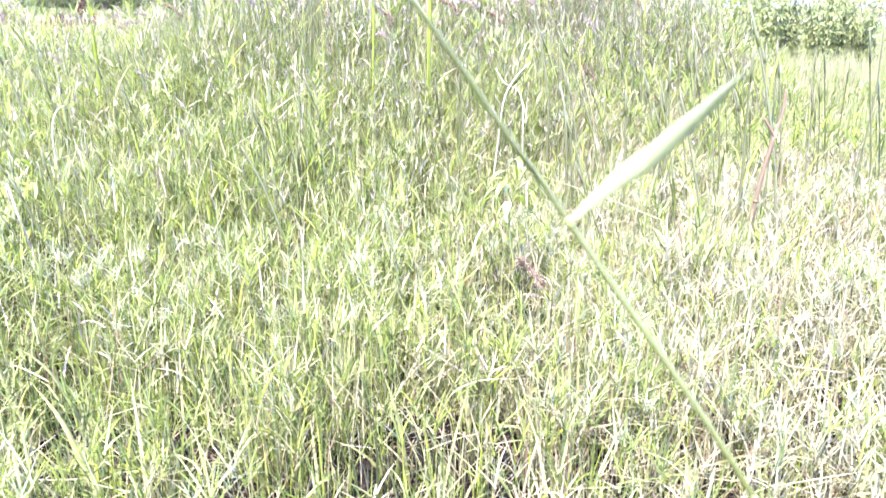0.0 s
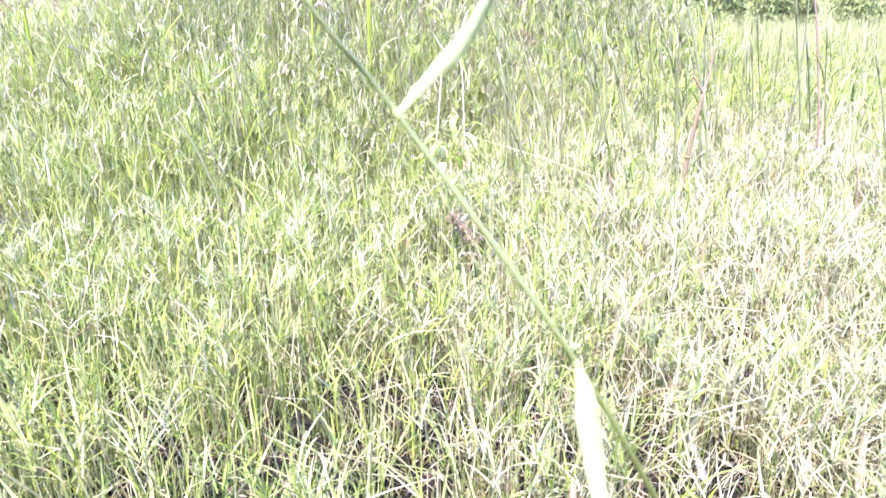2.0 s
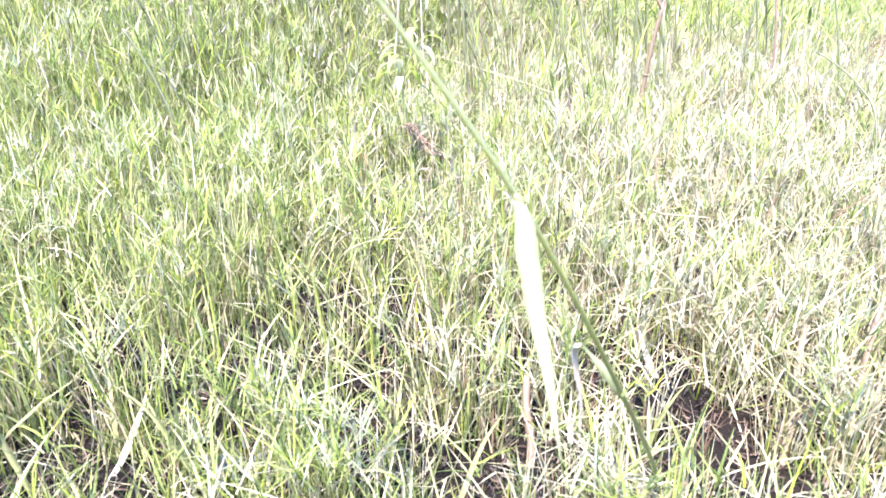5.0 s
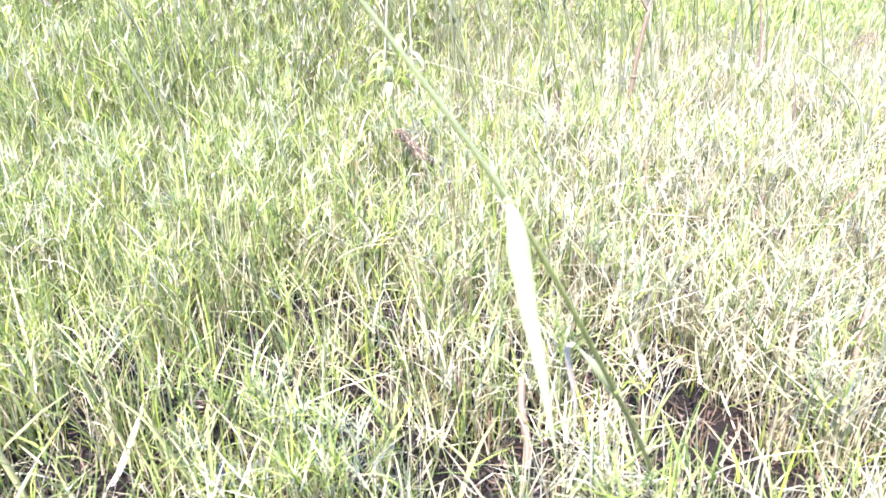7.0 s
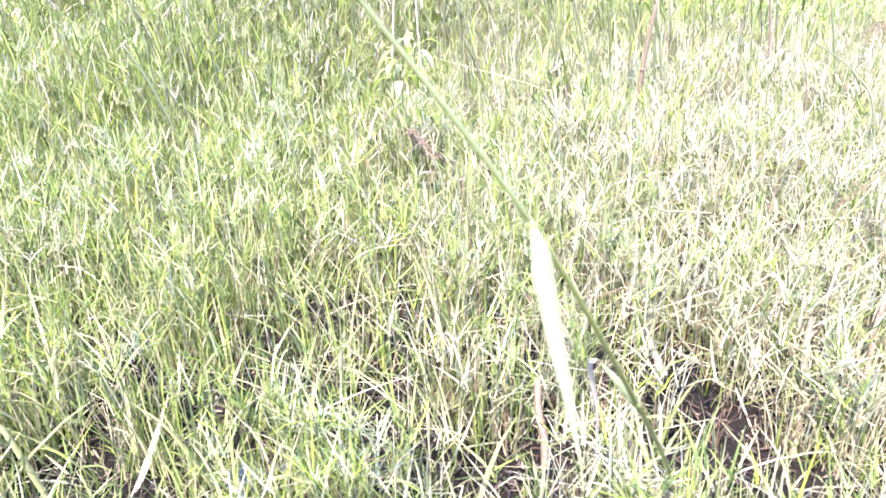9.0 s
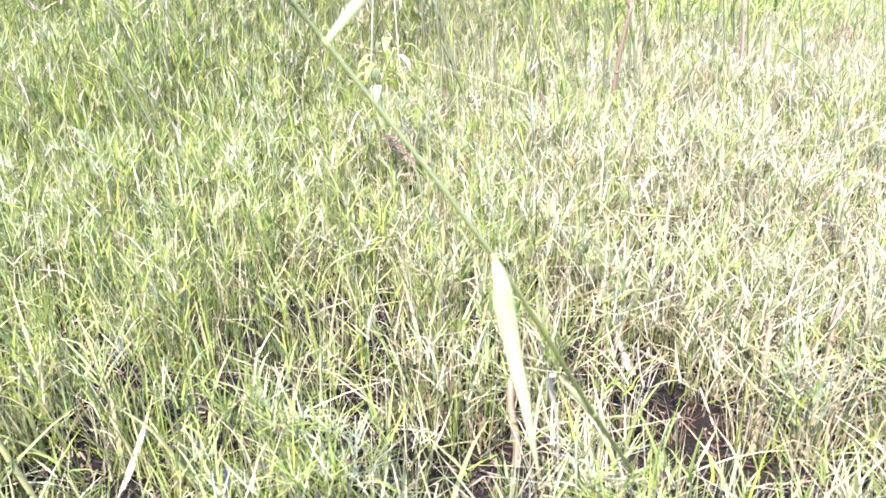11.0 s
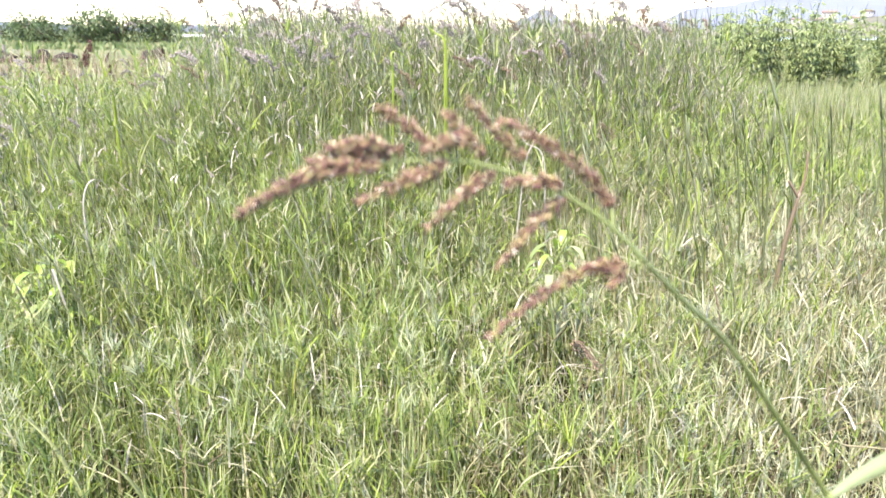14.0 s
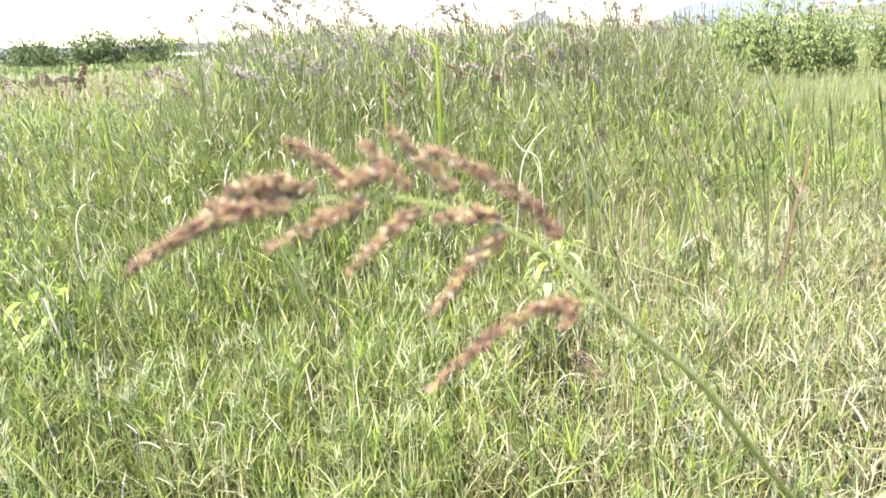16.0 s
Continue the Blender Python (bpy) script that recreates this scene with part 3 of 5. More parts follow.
def tufts(x, y):
    """How thick the sward stands: tussocks with dark gaps between."""
    thick = lump(x, y, 7.0, 31) * 0.34 + lump(x, y, 18, 32) * 0.30 + lump(x, y, 58, 33) * 0.36 - 0.035 * np.clip((1.0 - y) / 0.15, 0, 1)
    for hx, hy, r in ((0.60, 0.70, 0.06), (0.50, 0.69, 0.04), (0.70, 0.69, 0.05), (0.58, 0.79, 0.045), (0.65, 0.76, 0.04), (0.55, 0.73, 0.04), (0.76, 0.76, 0.035), (0.28, 1.22, 0.03), (0.295, 0.80, 0.035), (0.88, 0.95, 0.03), (0.545, 1.08, 0.022), (0.45, 1.12, 0.02), (0.02, 0.90, 0.05), (-0.14, 0.93, 0.05), (-0.01, 1.45, 0.07), (0.12, 1.44, 0.06), (0.54, 1.48, 0.04), (-0.42, 0.90, 0.05), (-0.30, 0.84, 0.04), (0.11, 1.12, 0.035), (-0.03, 1.32, 0.03), (0.12, 1.35, 0.03), (0.57, 1.44, 0.03), (0.51, 1.21, 0.03), (-0.15, 0.96, 0.03), (0.26, 1.07, 0.03), (-0.41, 1.04, 0.03), (-0.27, 0.89, 0.03), (0.59, 1.03, 0.03), (0.81, 1.01, 0.03), (0.06, 0.99, 0.03), (0.85, 0.90, 0.03), (0.52, 1.00, 0.02), (0.16, 1.92, 0.08), (0.14, 1.78, 0.07), (0.20, 1.86, 0.07), (0.70, 0.90, 0.025), (0.74, 0.97, 0.025), (0.30, 0.84, 0.03), (0.90, 1.00, 0.03)):
        thick = thick - 0.17 * np.exp(-((x - hx) ** 2 + 0.3 * (y - hy) ** 2) / r ** 2)
    for hx, hy, r in ((0.53, 0.75, 0.055), (0.62, 0.70, 0.04), (0.80, 0.74, 0.035), (-0.08, 0.86, 0.03)):
        thick = thick - 0.20 * np.exp(-((x - hx) ** 2 + 0.4 * (y - hy) ** 2) / r ** 2)
    return thick


def near_width(y):
    """The sward's leaves grow broader where it stands taller."""
    return np.clip(0.85 + 0.42 * y, 1.25, 2.1)


def whorls(name, rng, x, y, count, lengths, widths, levels, material, label, category, drop=0.03):
    """Leaves in groups: each group radiates from one shoot."""
    n = len(x)
    top = ground_z(x, y) + sward(x, y) * rng.uniform(levels[0], levels[1], n)
    turn = rng.uniform(0, 6.28, n)
    m = n * count
    k = np.tile(np.arange(count), n)
    ribbons(name, rng, np.repeat(x, count) + rng.normal(0, 0.003, m), np.repeat(y, count) + rng.normal(0, 0.003, m), rng.uniform(*lengths, m), rng.uniform(*widths, m) * near_width(np.repeat(y, count)), np.repeat(turn, count) + k * 2.4 + rng.normal(0, 0.4, m), rng.uniform(0.15, 1.15, m), rng.normal(0.35, 0.5, m), 3, material, label, category, z=np.repeat(top, count) - rng.uniform(0, drop, m), kink=0.5)


def build_grass():
    rng = np.random.RandomState(21)
    u01 = lambda n: rng.uniform(0, 1, n)

    # low green blades
    x, y = scatter(rng, 0.30, 4.2, 5400)
    thin = np.clip((1.7 - y) / 0.8, 0, 1)
    dry = np.clip(0.36 + 0.34 * np.clip((x - 0.1) / 0.6, 0, 1) - 0.2 * np.clip(-x / 0.6, 0, 1), 0.1, 0.75)
    keep = (tufts(x, y) > 0.455 + 0.03 * thin) & (u01(len(x)) > dry * 0.8) & (stand(x, y) < 0.8)
    x, y = x[keep], y[keep]
    n = len(x)
    flow = 2.4 + 1.6 * lump(x, y, 1.5, 40)
    ribbons("green_grass", rng, x, y, sward(x, y) * rng.uniform(0.35, 1.25, n), rng.uniform(0.0012, 0.0033, n) * near_width(y), flow + rng.normal(0, 1.5, n), np.abs(rng.normal(0.14, 0.26, n)), rng.normal(0.08, 0.35, n), 3, GREEN, "dense low fresh green grass blades", "grass", kink=0.9)

    # wider fresh leaves among them
    x, y = scatter(rng, 0.35, 4.6, 330)
    keep = (u01(len(x)) < np.where(x < 0.2, 1.0, 0.4)) & (tufts(x, y) > 0.34)
    x, y = x[keep], y[keep]
    n = len(x)
    ribbons("wide_grass", rng, x, y, sward(x, y) * rng.uniform(0.7, 1.4, n), rng.uniform(0.005, 0.0095, n), rng.uniform(0, 6.28, n), np.abs(rng.normal(0.2, 0.25, n)), rng.normal(0.8, 0.6, n), 5, PALE, "broader light green grass leaves", "grass")

    # shoot tips of the sward: leaves radiating from each
    x, y = scatter(rng, 0.30, 4.6, 1050)
    keep = (tufts(x, y) > 0.44 + 0.03 * np.clip((1.2 - y) / 0.3, 0, 1)) & (stand(x, y) < 0.6) & (u01(len(x)) > np.clip(0.15 + 0.45 * x, 0, 0.6))
    whorls("sward_leaves", rng, x[keep], y[keep], 6, (0.035, 0.095), (0.0014, 0.0034), (0.45, 1.05), GREEN, "short green leaves radiating from the sward's shoots", "grass")
    x, y = scatter(rng, 0.30, 4.4, 640)
    keep = (tufts(x, y) > 0.42) & (stand(x, y) < 0.5) & (u01(len(x)) < np.clip(0.25 + 0.75 * x, 0.08, 1))
    whorls("straw_tips", rng, x[keep], y[keep], 6, (0.03, 0.10), (0.0016, 0.0036), (0.4, 1.0), STRAW, "dry pale leaf ends spreading from dead shoots", "dry grass")

    x, y = scatter(rng, 0.7, 4.2, 210)
    keep = (tufts(x, y) > 0.46) & (stand(x, y) < 0.6) & (lump(x, y, 3.0, 90) > 0.38)
    whorls("silvery_shoots", rng, x[keep], y[keep], 8, (0.025, 0.065), (0.0010, 0.0021), (0.80, 1.10), SILVER, "pale silvery green shoots with star-like spread leaves", "grass", 0.015)

    # upright thin dry stalks
    x, y = scatter(rng, 0.30, 4.4, 5000)
    want = np.clip(0.38 + 0.62 * np.clip(x / 0.6, 0, 1) - 0.2 * np.clip(-x / 0.8, 0, 1), 0.15, 1)
    keep = (tufts(x, y) > 0.45 + 0.02 * np.clip((1.4 - y) / 0.5, 0, 1)) & (u01(len(x)) < want) & (stand(x, y) < 0.7)
    x, y = x[keep], y[keep]
    n = len(x)
    ribbons("dry_grass", rng, x, y, sward(x, y) * rng.uniform(0.35, 1.2, n), rng.uniform(0.0010, 0.0027, n) * near_width(y), rng.uniform(0, 6.28, n), np.abs(rng.normal(0.10, 0.30, n)), rng.normal(0.05, 0.28, n), 3, STRAW, "thin straw-coloured dry grass stalks", "dry grass", kink=1.1)

    # a close undergrowth of short stalks and leaves where the ground is seen from above
    for name, mat, per, text, kindly in (("short_dry_grass", STUBS, 9000, "close short dry stalks near the soil", "dry grass"), ("short_green_grass", GREEN, 7500, "close short green leaves near the soil", "grass")):
        x, y = scatter(rng, 0.30, 2.1, per)
        share = np.clip(0.5 + 0.5 * x, 0.25, 1) if mat is STUBS else np.clip(0.75 - 0.5 * x, 0.3, 1)
        keep = (tufts(x, y) > 0.44) & (u01(len(x)) < share * np.clip((2.3 - y) / 0.9, 0, 1))
        x, y = x[keep], y[keep]
        n = len(x)
        ribbons(name, rng, x, y, rng.uniform(0.04, 0.13, n), rng.uniform(0.0014, 0.0036, n), rng.uniform(0, 6.28, n), np.abs(rng.normal(0.2, 0.45, n)), rng.normal(0.2, 0.6, n), 3, mat, text, kindly, kink=0.8)

    # straw lying across and through the sward
    x, y = scatter(rng, 0.30, 3.8, 2300)
    want = np.clip(0.25 + 0.75 * np.clip((x + 0.1) / 0.7, 0, 1), 0.1, 1)
    keep = (u01(len(x)) < want) & (tufts(x, y) > 0.41)
    x, y = x[keep], y[keep]
    n = len(x)
    z = ground_z(x, y) + rng.uniform(0.005, 0.15, n) * np.where(tufts(x, y) > 0.45, 1.0, 0.25)
    ribbons("fallen_straw", rng, x, y, rng.uniform(0.05, 0.18, n), rng.uniform(0.0014, 0.0034, n) * near_width(y), rng.uniform(0, 6.28, n), rng.normal(1.15, 0.45, n), rng.normal(0.25, 0.5, n), 4, STRAW, "bleached straw lying tangled over the sward", "straw", z=z, kink=0.8)

    # thin pale stems slanting every way through the sward
    x, y = scatter(rng, 0.45, 4.8, 420)
    keep = (tufts(x, y) > 0.40) & (stand(x, y) < 0.85)
    x, y = x[keep], y[keep]
    n = len(x)
    ribbons("slanting_stems", rng, x, y, sward(x, y) * rng.uniform(0.9, 1.7, n), rng.uniform(0.0012, 0.0028, n), rng.uniform(0, 6.28, n), rng.normal(0.75, 0.35, n), rng.normal(0.15, 0.3, n), 4, PALE, "thin pale green stems slanting through the sward", "grass", kink=0.7)

    # red-brown litter on the bare soil
    x, y = scatter(rng, 0.45, 1.9, 4800)
    keep = tufts(x, y) < 0.42
    x, y = x[keep], y[keep]
    n = len(x)
    ribbons("leaf_litter", rng, x, y, rng.uniform(0.006, 0.035, n), rng.uniform(0.0015, 0.006, n), rng.uniform(0, 6.28, n), rng.normal(1.45, 0.25, n), rng.normal(0.0, 0.5, n), 3, LITTER, "red-brown rotting leaf litter on damp soil", "leaf litter", z=ground_z(x, y) + rng.uniform(0.002, 0.012, n))

    # tall stand: leaves
    x, y = scatter(rng, 1.9, 8.0, 1250)
    keep = (u01(len(x)) < stand(x, y) * 1.3) & (lump(x, y, 4.5, 83) + 0.5 * lump(x, y, 13, 84) > 0.58)
    x, y = x[keep], y[keep]
    n = len(x)
    ribbons("tall_grass", rng, x, y, sward(x, y) * rng.uniform(0.40, 1.14, n), rng.uniform(0.0034, 0.0085, n), rng.normal(2.9, 1.6, n), np.abs(rng.normal(0.10, 0.17, n)), np.abs(rng.normal(0.22, 0.42, n)), 4, TALL, "tall dark green grass leaves in a dense stand", "tall grass", kink=0.8)

    # tall stand: leaves spreading from the stems
    x, y = scatter(rng, 1.9, 7.8, 900)
    keep = (u01(len(x)) < stand(x, y) * 1.3) & (lump(x, y, 4.5, 83) + 0.5 * lump(x, y, 13, 84) > 0.62)
    whorls("spreading_leaves", rng, x[keep], y[keep], 5, (0.07, 0.22), (0.0019, 0.0042), (0.2, 1.05), TALL, "tall grass leaves spreading and arching from the stems", "tall grass", 0.14)

    # yellowing leaves in the stand
    x, y = scatter(rng, 2.0, 8.0, 300)
    keep = u01(len(x)) < stand(x, y) * 1.2
    x, y = x[keep], y[keep]
    n = len(x)
    ribbons("yellow_grass", rng, x, y, sward(x, y) * rng.uniform(0.5, 1.15, n), rng.uniform(0.004, 0.009, n), rng.uniform(0, 6.28, n), np.abs(rng.normal(0.08, 0.15, n)), np.abs(rng.normal(0.5, 0.6, n)), 6, PALE, "yellowing leaves among the tall grass", "tall grass", kink=1.2)

    # single broad bright yellow-green leaves, standing out from the rest
    x, y = scatter(rng, 0.6, 7.5, 26)
    keep = (u01(len(x)) < np.clip(0.75 - 0.5 * x, 0.1, 1)) & (tufts(x, y) > 0.40)
    x, y = x[keep], y[keep]
    n = len(x)
    ribbons("bright_grass", rng, x, y, rng.uniform(0.12, 0.30, n) * np.clip(y / 3, 0.35, 1), rng.uniform(0.006, 0.013, n) * np.clip(y / 3, 0.4, 1), rng.uniform(0, 6.28, n), np.abs(rng.normal(0.12, 0.2, n)), np.abs(rng.normal(0.35, 0.5, n)), 6, LIME, "single broad bright yellow-green grass leaves", "grass", z=ground_z(x, y) + sward(x, y) * rng.uniform(0.15, 0.75, n))

    # culms, dark and reddish, in the stand and scattered over the lighter sward
    x, y = scatter(rng, 1.0, 9.0, 900)
    keep = u01(len(x)) < np.clip(stand(x, y) * 1.1, np.where(x > 0.3, 0.14, 0.20) * np.clip((y - 0.8) / 1.0, 0.2, 1), 1)
    x, y = x[keep], y[keep]
    n = len(x)
    ribbons("grass_culms", rng, x, y, np.maximum(sward(x, y) * rng.uniform(0.85, 1.25, n), np.clip(0.2 * y, 0.2, 1) * rng.uniform(0.22, 0.50, n)), rng.uniform(0.0045, 0.0085, n), rng.normal(2.9, 1.1, n), np.abs(rng.normal(0.10, 0.12, n)), np.abs(rng.normal(0.12, 0.14, n)), 4, CULM, "thin dark and reddish grass stems", "tall grass")

    # dry leaves hanging in the stand
    x, y = scatter(rng, 1.5, 8.5, 900)
    keep = u01(len(x)) < np.maximum(stand(x, y), 0.25)
    x, y = x[keep], y[keep]
    n = len(x)
    ribbons("withered_leaves", rng, x, y, rng.uniform(0.04, 0.14, n), rng.uniform(0.0025, 0.0065, n), rng.uniform(0, 6.28, n), rng.uniform(0.1, 1.6, n), rng.uniform(-0.3, 2.0, n), 5, DRYLEAF, "withered pale leaves drooping in the tall grass", "dry leaves", z=ground_z(x, y) + sward(x, y) * rng.uniform(0.3, 1.0, n))

    # small pale seed heads scattered through the stand
    x, y = scatter(rng, 2.6, 8.0, 1000)
    keep = u01(len(x)) < np.clip(stand(x, y), np.where(x < 0, 0.3, 0.06), 1)
    x, y = x[keep], y[keep]
    n = len(x)
    ribbons("pale_seed_heads", rng, x, y, rng.uniform(0.02, 0.075, n), rng.uniform(0.003, 0.008, n), rng.uniform(0, 6.28, n), rng.uniform(0, 0.9, n), rng.uniform(0.2, 2.4, n), 4, PINKHEAD, "small pale pinkish-grey seed heads among the tall grass", "seed heads", z=ground_z(x, y) + sward(x, y) * rng.uniform(0.55, 1.25, n))

    # thin straw stems standing in the stand
    x, y = scatter(rng, 2.2, 8.0, 420)
    keep = u01(len(x)) < stand(x, y) * np.clip(0.55 + 0.3 * x, 0.25, 1)
    x, y = x[keep], y[keep]
    n = len(x)
    ribbons("straw_stems", rng, x, y, sward(x, y) * rng.uniform(0.6, 1.15, n), rng.uniform(0.0024, 0.0048, n), rng.normal(2.9, 1.8, n), np.abs(rng.normal(0.12, 0.16, n)), rng.normal(0.15, 0.3, n), 4, STRAW, "thin straw-coloured stems among the tall grass", "tall grass", kink=0.8)

    # tan and brown feathery grass on the open side
    x, y = scatter(rng, 4.6, 15.0, 90)
    keep = (x < -0.30 * y) & (lump(x, y, 1.6, 95) > 0.42)
    x, y = x[keep], y[keep]
    n = len(x)
    ribbons("feathery_dry_grass", rng, x, y, np.clip(0.34 + 0.045 * y, 0.4, 0.80) * rng.uniform(0.6, 1.1, n), rng.uniform(0.005, 0.011, n), rng.uniform(0, 6.28, n), np.abs(rng.normal(0.12, 0.14, n)), np.abs(rng.normal(0.5, 0.5, n)), 4, RUSTGRASS, "tan and red-brown feathery dry grass on open ground", "dry grass")

    # leaves spreading in the lighter sward
    x, y = scatter(rng, 3.4, 8.5, 430)
    keep = (u01(len(x)) > stand(x, y)) & (tufts(x * 0.7, y * 0.7) > 0.40)
    whorls("meadow_leaves", rng, x[keep], y[keep], 5, (0.04, 0.14), (0.0024, 0.0056), (0.4, 1.4), GREEN, "green leaves spreading in the light sward", "grass")

    # lighter sward beside and beyond the stand
    x, y = scatter(rng, 3.0, 9.5, 2200)
    keep = (u01(len(x)) > stand(x, y)) & (tufts(x * 0.5, y * 0.5) > 0.3)
    x, y = x[keep], y[keep]
    n = len(x)
    ribbons("meadow_grass", rng, x, y, (0.22 + 0.06 * np.clip(y - 4, 0, 3)) * np.where(x < -0.30 * y, 0.75, 1.0) * rng.uniform(0.4, 1.5, n), rng.uniform(0.0022, 0.0052, n), rng.uniform(0, 6.28, n), np.abs(rng.normal(0.2, 0.3, n)), rng.normal(0.4, 0.8, n), 3, FARBLADE, "pale yellow-green fine meadow grass", "grass")

    # dry and reddish stalks standing in the lighter sward
    x, y = scatter(rng, 2.2, 9.5, 110)
    keep = (x > 0.15 * y) & (u01(len(x)) > stand(x, y)) & (lump(x, y, 2.0, 71) > 0.42)
    x, y = x[keep], y[keep]
    n = len(x)
    ribbons("dry_stalks", rng, x, y, rng.uniform(0.22, 0.55, n), rng.uniform(0.004, 0.008, n), rng.uniform(0, 6.28, n), np.abs(rng.normal(0.05, 0.12, n)), rng.normal(0.1, 0.2, n), 4, plant_material("dry_stalks", [(0.0, (0.13, 0.10, 0.075)), (0.25, (0.20, 0.175, 0.115)), (0.65, (0.11, 0.135, 0.05)), (1.0, (0.34, 0.33, 0.22))], translucent=0.1), "brown and pale dry stalks standing in the light sward", "dry grass")

    # the field on both sides and behind
    x, y = rng.uniform(-8, 8, 190000), rng.uniform(-5.5, 10, 190000)
    keep = (np.abs(x - 0.04 * y) > 0.33 + 0.66 * y) | (y < 0.30)
    keep &= (np.hypot(x, y) > 0.35) & (u01(len(x)) < np.clip(1.25 - np.hypot(x, y - 1.5) / 11, 0.25, 1))
    x, y = x[keep], y[keep]
    n = len(x)
    room = np.clip((np.hypot(x, y) - 0.3) / 0.6, 0.25, 1)
    ribbons("outer_grass", rng, x, y, (0.20 + 0.25 * np.clip((np.abs(x) - 2) / 4, 0, 1)) * rng.uniform(0.5, 1.2, n) * room, rng.uniform(0.009, 0.020, n), rng.uniform(0, 6.28, n), np.abs(rng.normal(0.25, 0.35, n)), rng.normal(0.7, 0.5, n), 2, GREEN, "field grass spreading out on both sides", "grass")

    # farther field
    x, y = scatter(rng, 8.0, 26.0, 230)
    t = stand(x, y)
    bare = (x < -0.30 * y - 0.3) & ((lump(x, y, 0.5, 61) > 0.40) | (y < 20))
    keep = ~bare | (u01(len(x)) < np.where(y < 12, 0.30, 0.03))
    x, y, t = x[keep], y[keep], t[keep]
    n = len(x)
    ribbons("far_grass", rng, x, y, np.where(t > 0.5, 0.85, np.where(x > 0, np.where(y < 11.5, 0.44, 0.40), np.where(x < -0.30 * y - 0.3, 0.15, 0.34))) * rng.uniform(0.4, 1.2, n), rng.uniform(0.010, 0.026, n), rng.uniform(0, 6.28, n), np.abs(rng.normal(0.3, 0.4, n)), rng.normal(0.6, 0.8, n), 3, FARBLADE, "field grass reaching towards the lake", "grass")
    x, y = scatter(rng, 26.0, 92.0, 13)
    keep = ~((x < -0.32 * y) & (y < 40)) | (u01(len(x)) < 0.06)
    x, y = x[keep], y[keep]
    n = len(x)
    ribbons("far_meadow", rng, x, y, rng.uniform(0.15, 0.42, n), rng.uniform(0.08, 0.22, n), rng.uniform(0, 6.28, n), np.abs(rng.normal(0.15, 0.25, n)), rng.normal(0.4, 0.4, n), 2, MEADOW, "distant rough meadow before the lake shore", "grass")


build_grass()


# ================= seed-headed stalks in the tall stand =================
def tufted_head(rng, base, way, length, radius, droop, grains, grain_length):
    """A loose nodding head of small grains along a bent axis. Returns axis pieces and grain pieces."""
    pts, q, t = [], Vector(base), Vector(way).normalized()
    for i in range(9):
        pts.append(q.copy())
        t = (t + Vector((way[0], way[1], 0)) * droop * 0.12 + Vector((0, 0, -droop * 0.18))).normalized()
        q = q + t * length / 8
    axis = tube(pts, (0.0012, 0.0006), 5)
    bits = []
    for k in range(grains):
        u = k / grains
        i = min(int(u * 8), 7)
        c = pts[i].lerp(pts[i + 1], u * 8 - i)
        tt = (pts[i + 1] - pts[i]).normalized()
        o = Matrix.Rotation(rng.uniform(0, 6.28), 3, tt) @ tt.orthogonal().normalized()
        w = (o * 0.7 + tt * 0.7 + Vector((0, 0, -0.2))).normalized()
        bits.append(spikelet(c + o * radius * rng.uniform(0, 1) * (1 - u * 0.7), w, grain_length * rng.uniform(0.8, 1.3), grain_length * 0.28, grain_length * 0.4, rng))
    return axis, bits


def seed_stalk(seed, height, head_material, lean):
    rng = random.Random(seed)
    ob = empty_at("seed_stalk")
    a = rng.uniform(2.2, 3.6)
    d = Vector((math.cos(a), math.sin(a), 0))
    line = spline([Vector((0, 0, -0.02)), d * lean * 0.25 + Vector((0, 0, height * 0.4)), d * lean * 0.6 + Vector((0, 0, height * 0.75)), d * lean + Vector((0, 0, height))], 5)
    part("stem", [tube(line, (0.0042, 0.0024), 6)], CULM, ob)
    way = (line[-1] - line[-2]).normalized() + d * 0.2
    axis, bits = tufted_head(rng, line[-1], way, rng.uniform(0.12, 0.19), 0.017, rng.uniform(0.7, 2.0), 80, 0.0140)
    part("seed_head", [axis] + bits, head_material, ob, "nodding loose seed head")
    for k in range(3):
        b = rng.uniform(0, 6.28)
        w = Vector((math.cos(b), math.sin(b), 0))
        z = height * rng.uniform(0.25, 0.7)
        i = min(int(z / height * (len(line) - 1)), len(line) - 2)
        p = line[i]
        part("leaf", [blade(spline([p, p + w * 0.05 + Vector((0, 0, 0.09)), p + w * 0.13 + Vector((0, 0, 0.11)), p + w * 0.20 + Vector((0, 0, 0.04))], 4), 0.008, w.cross(Vector((0, 0, 1))))], TALL, ob)
    return ob


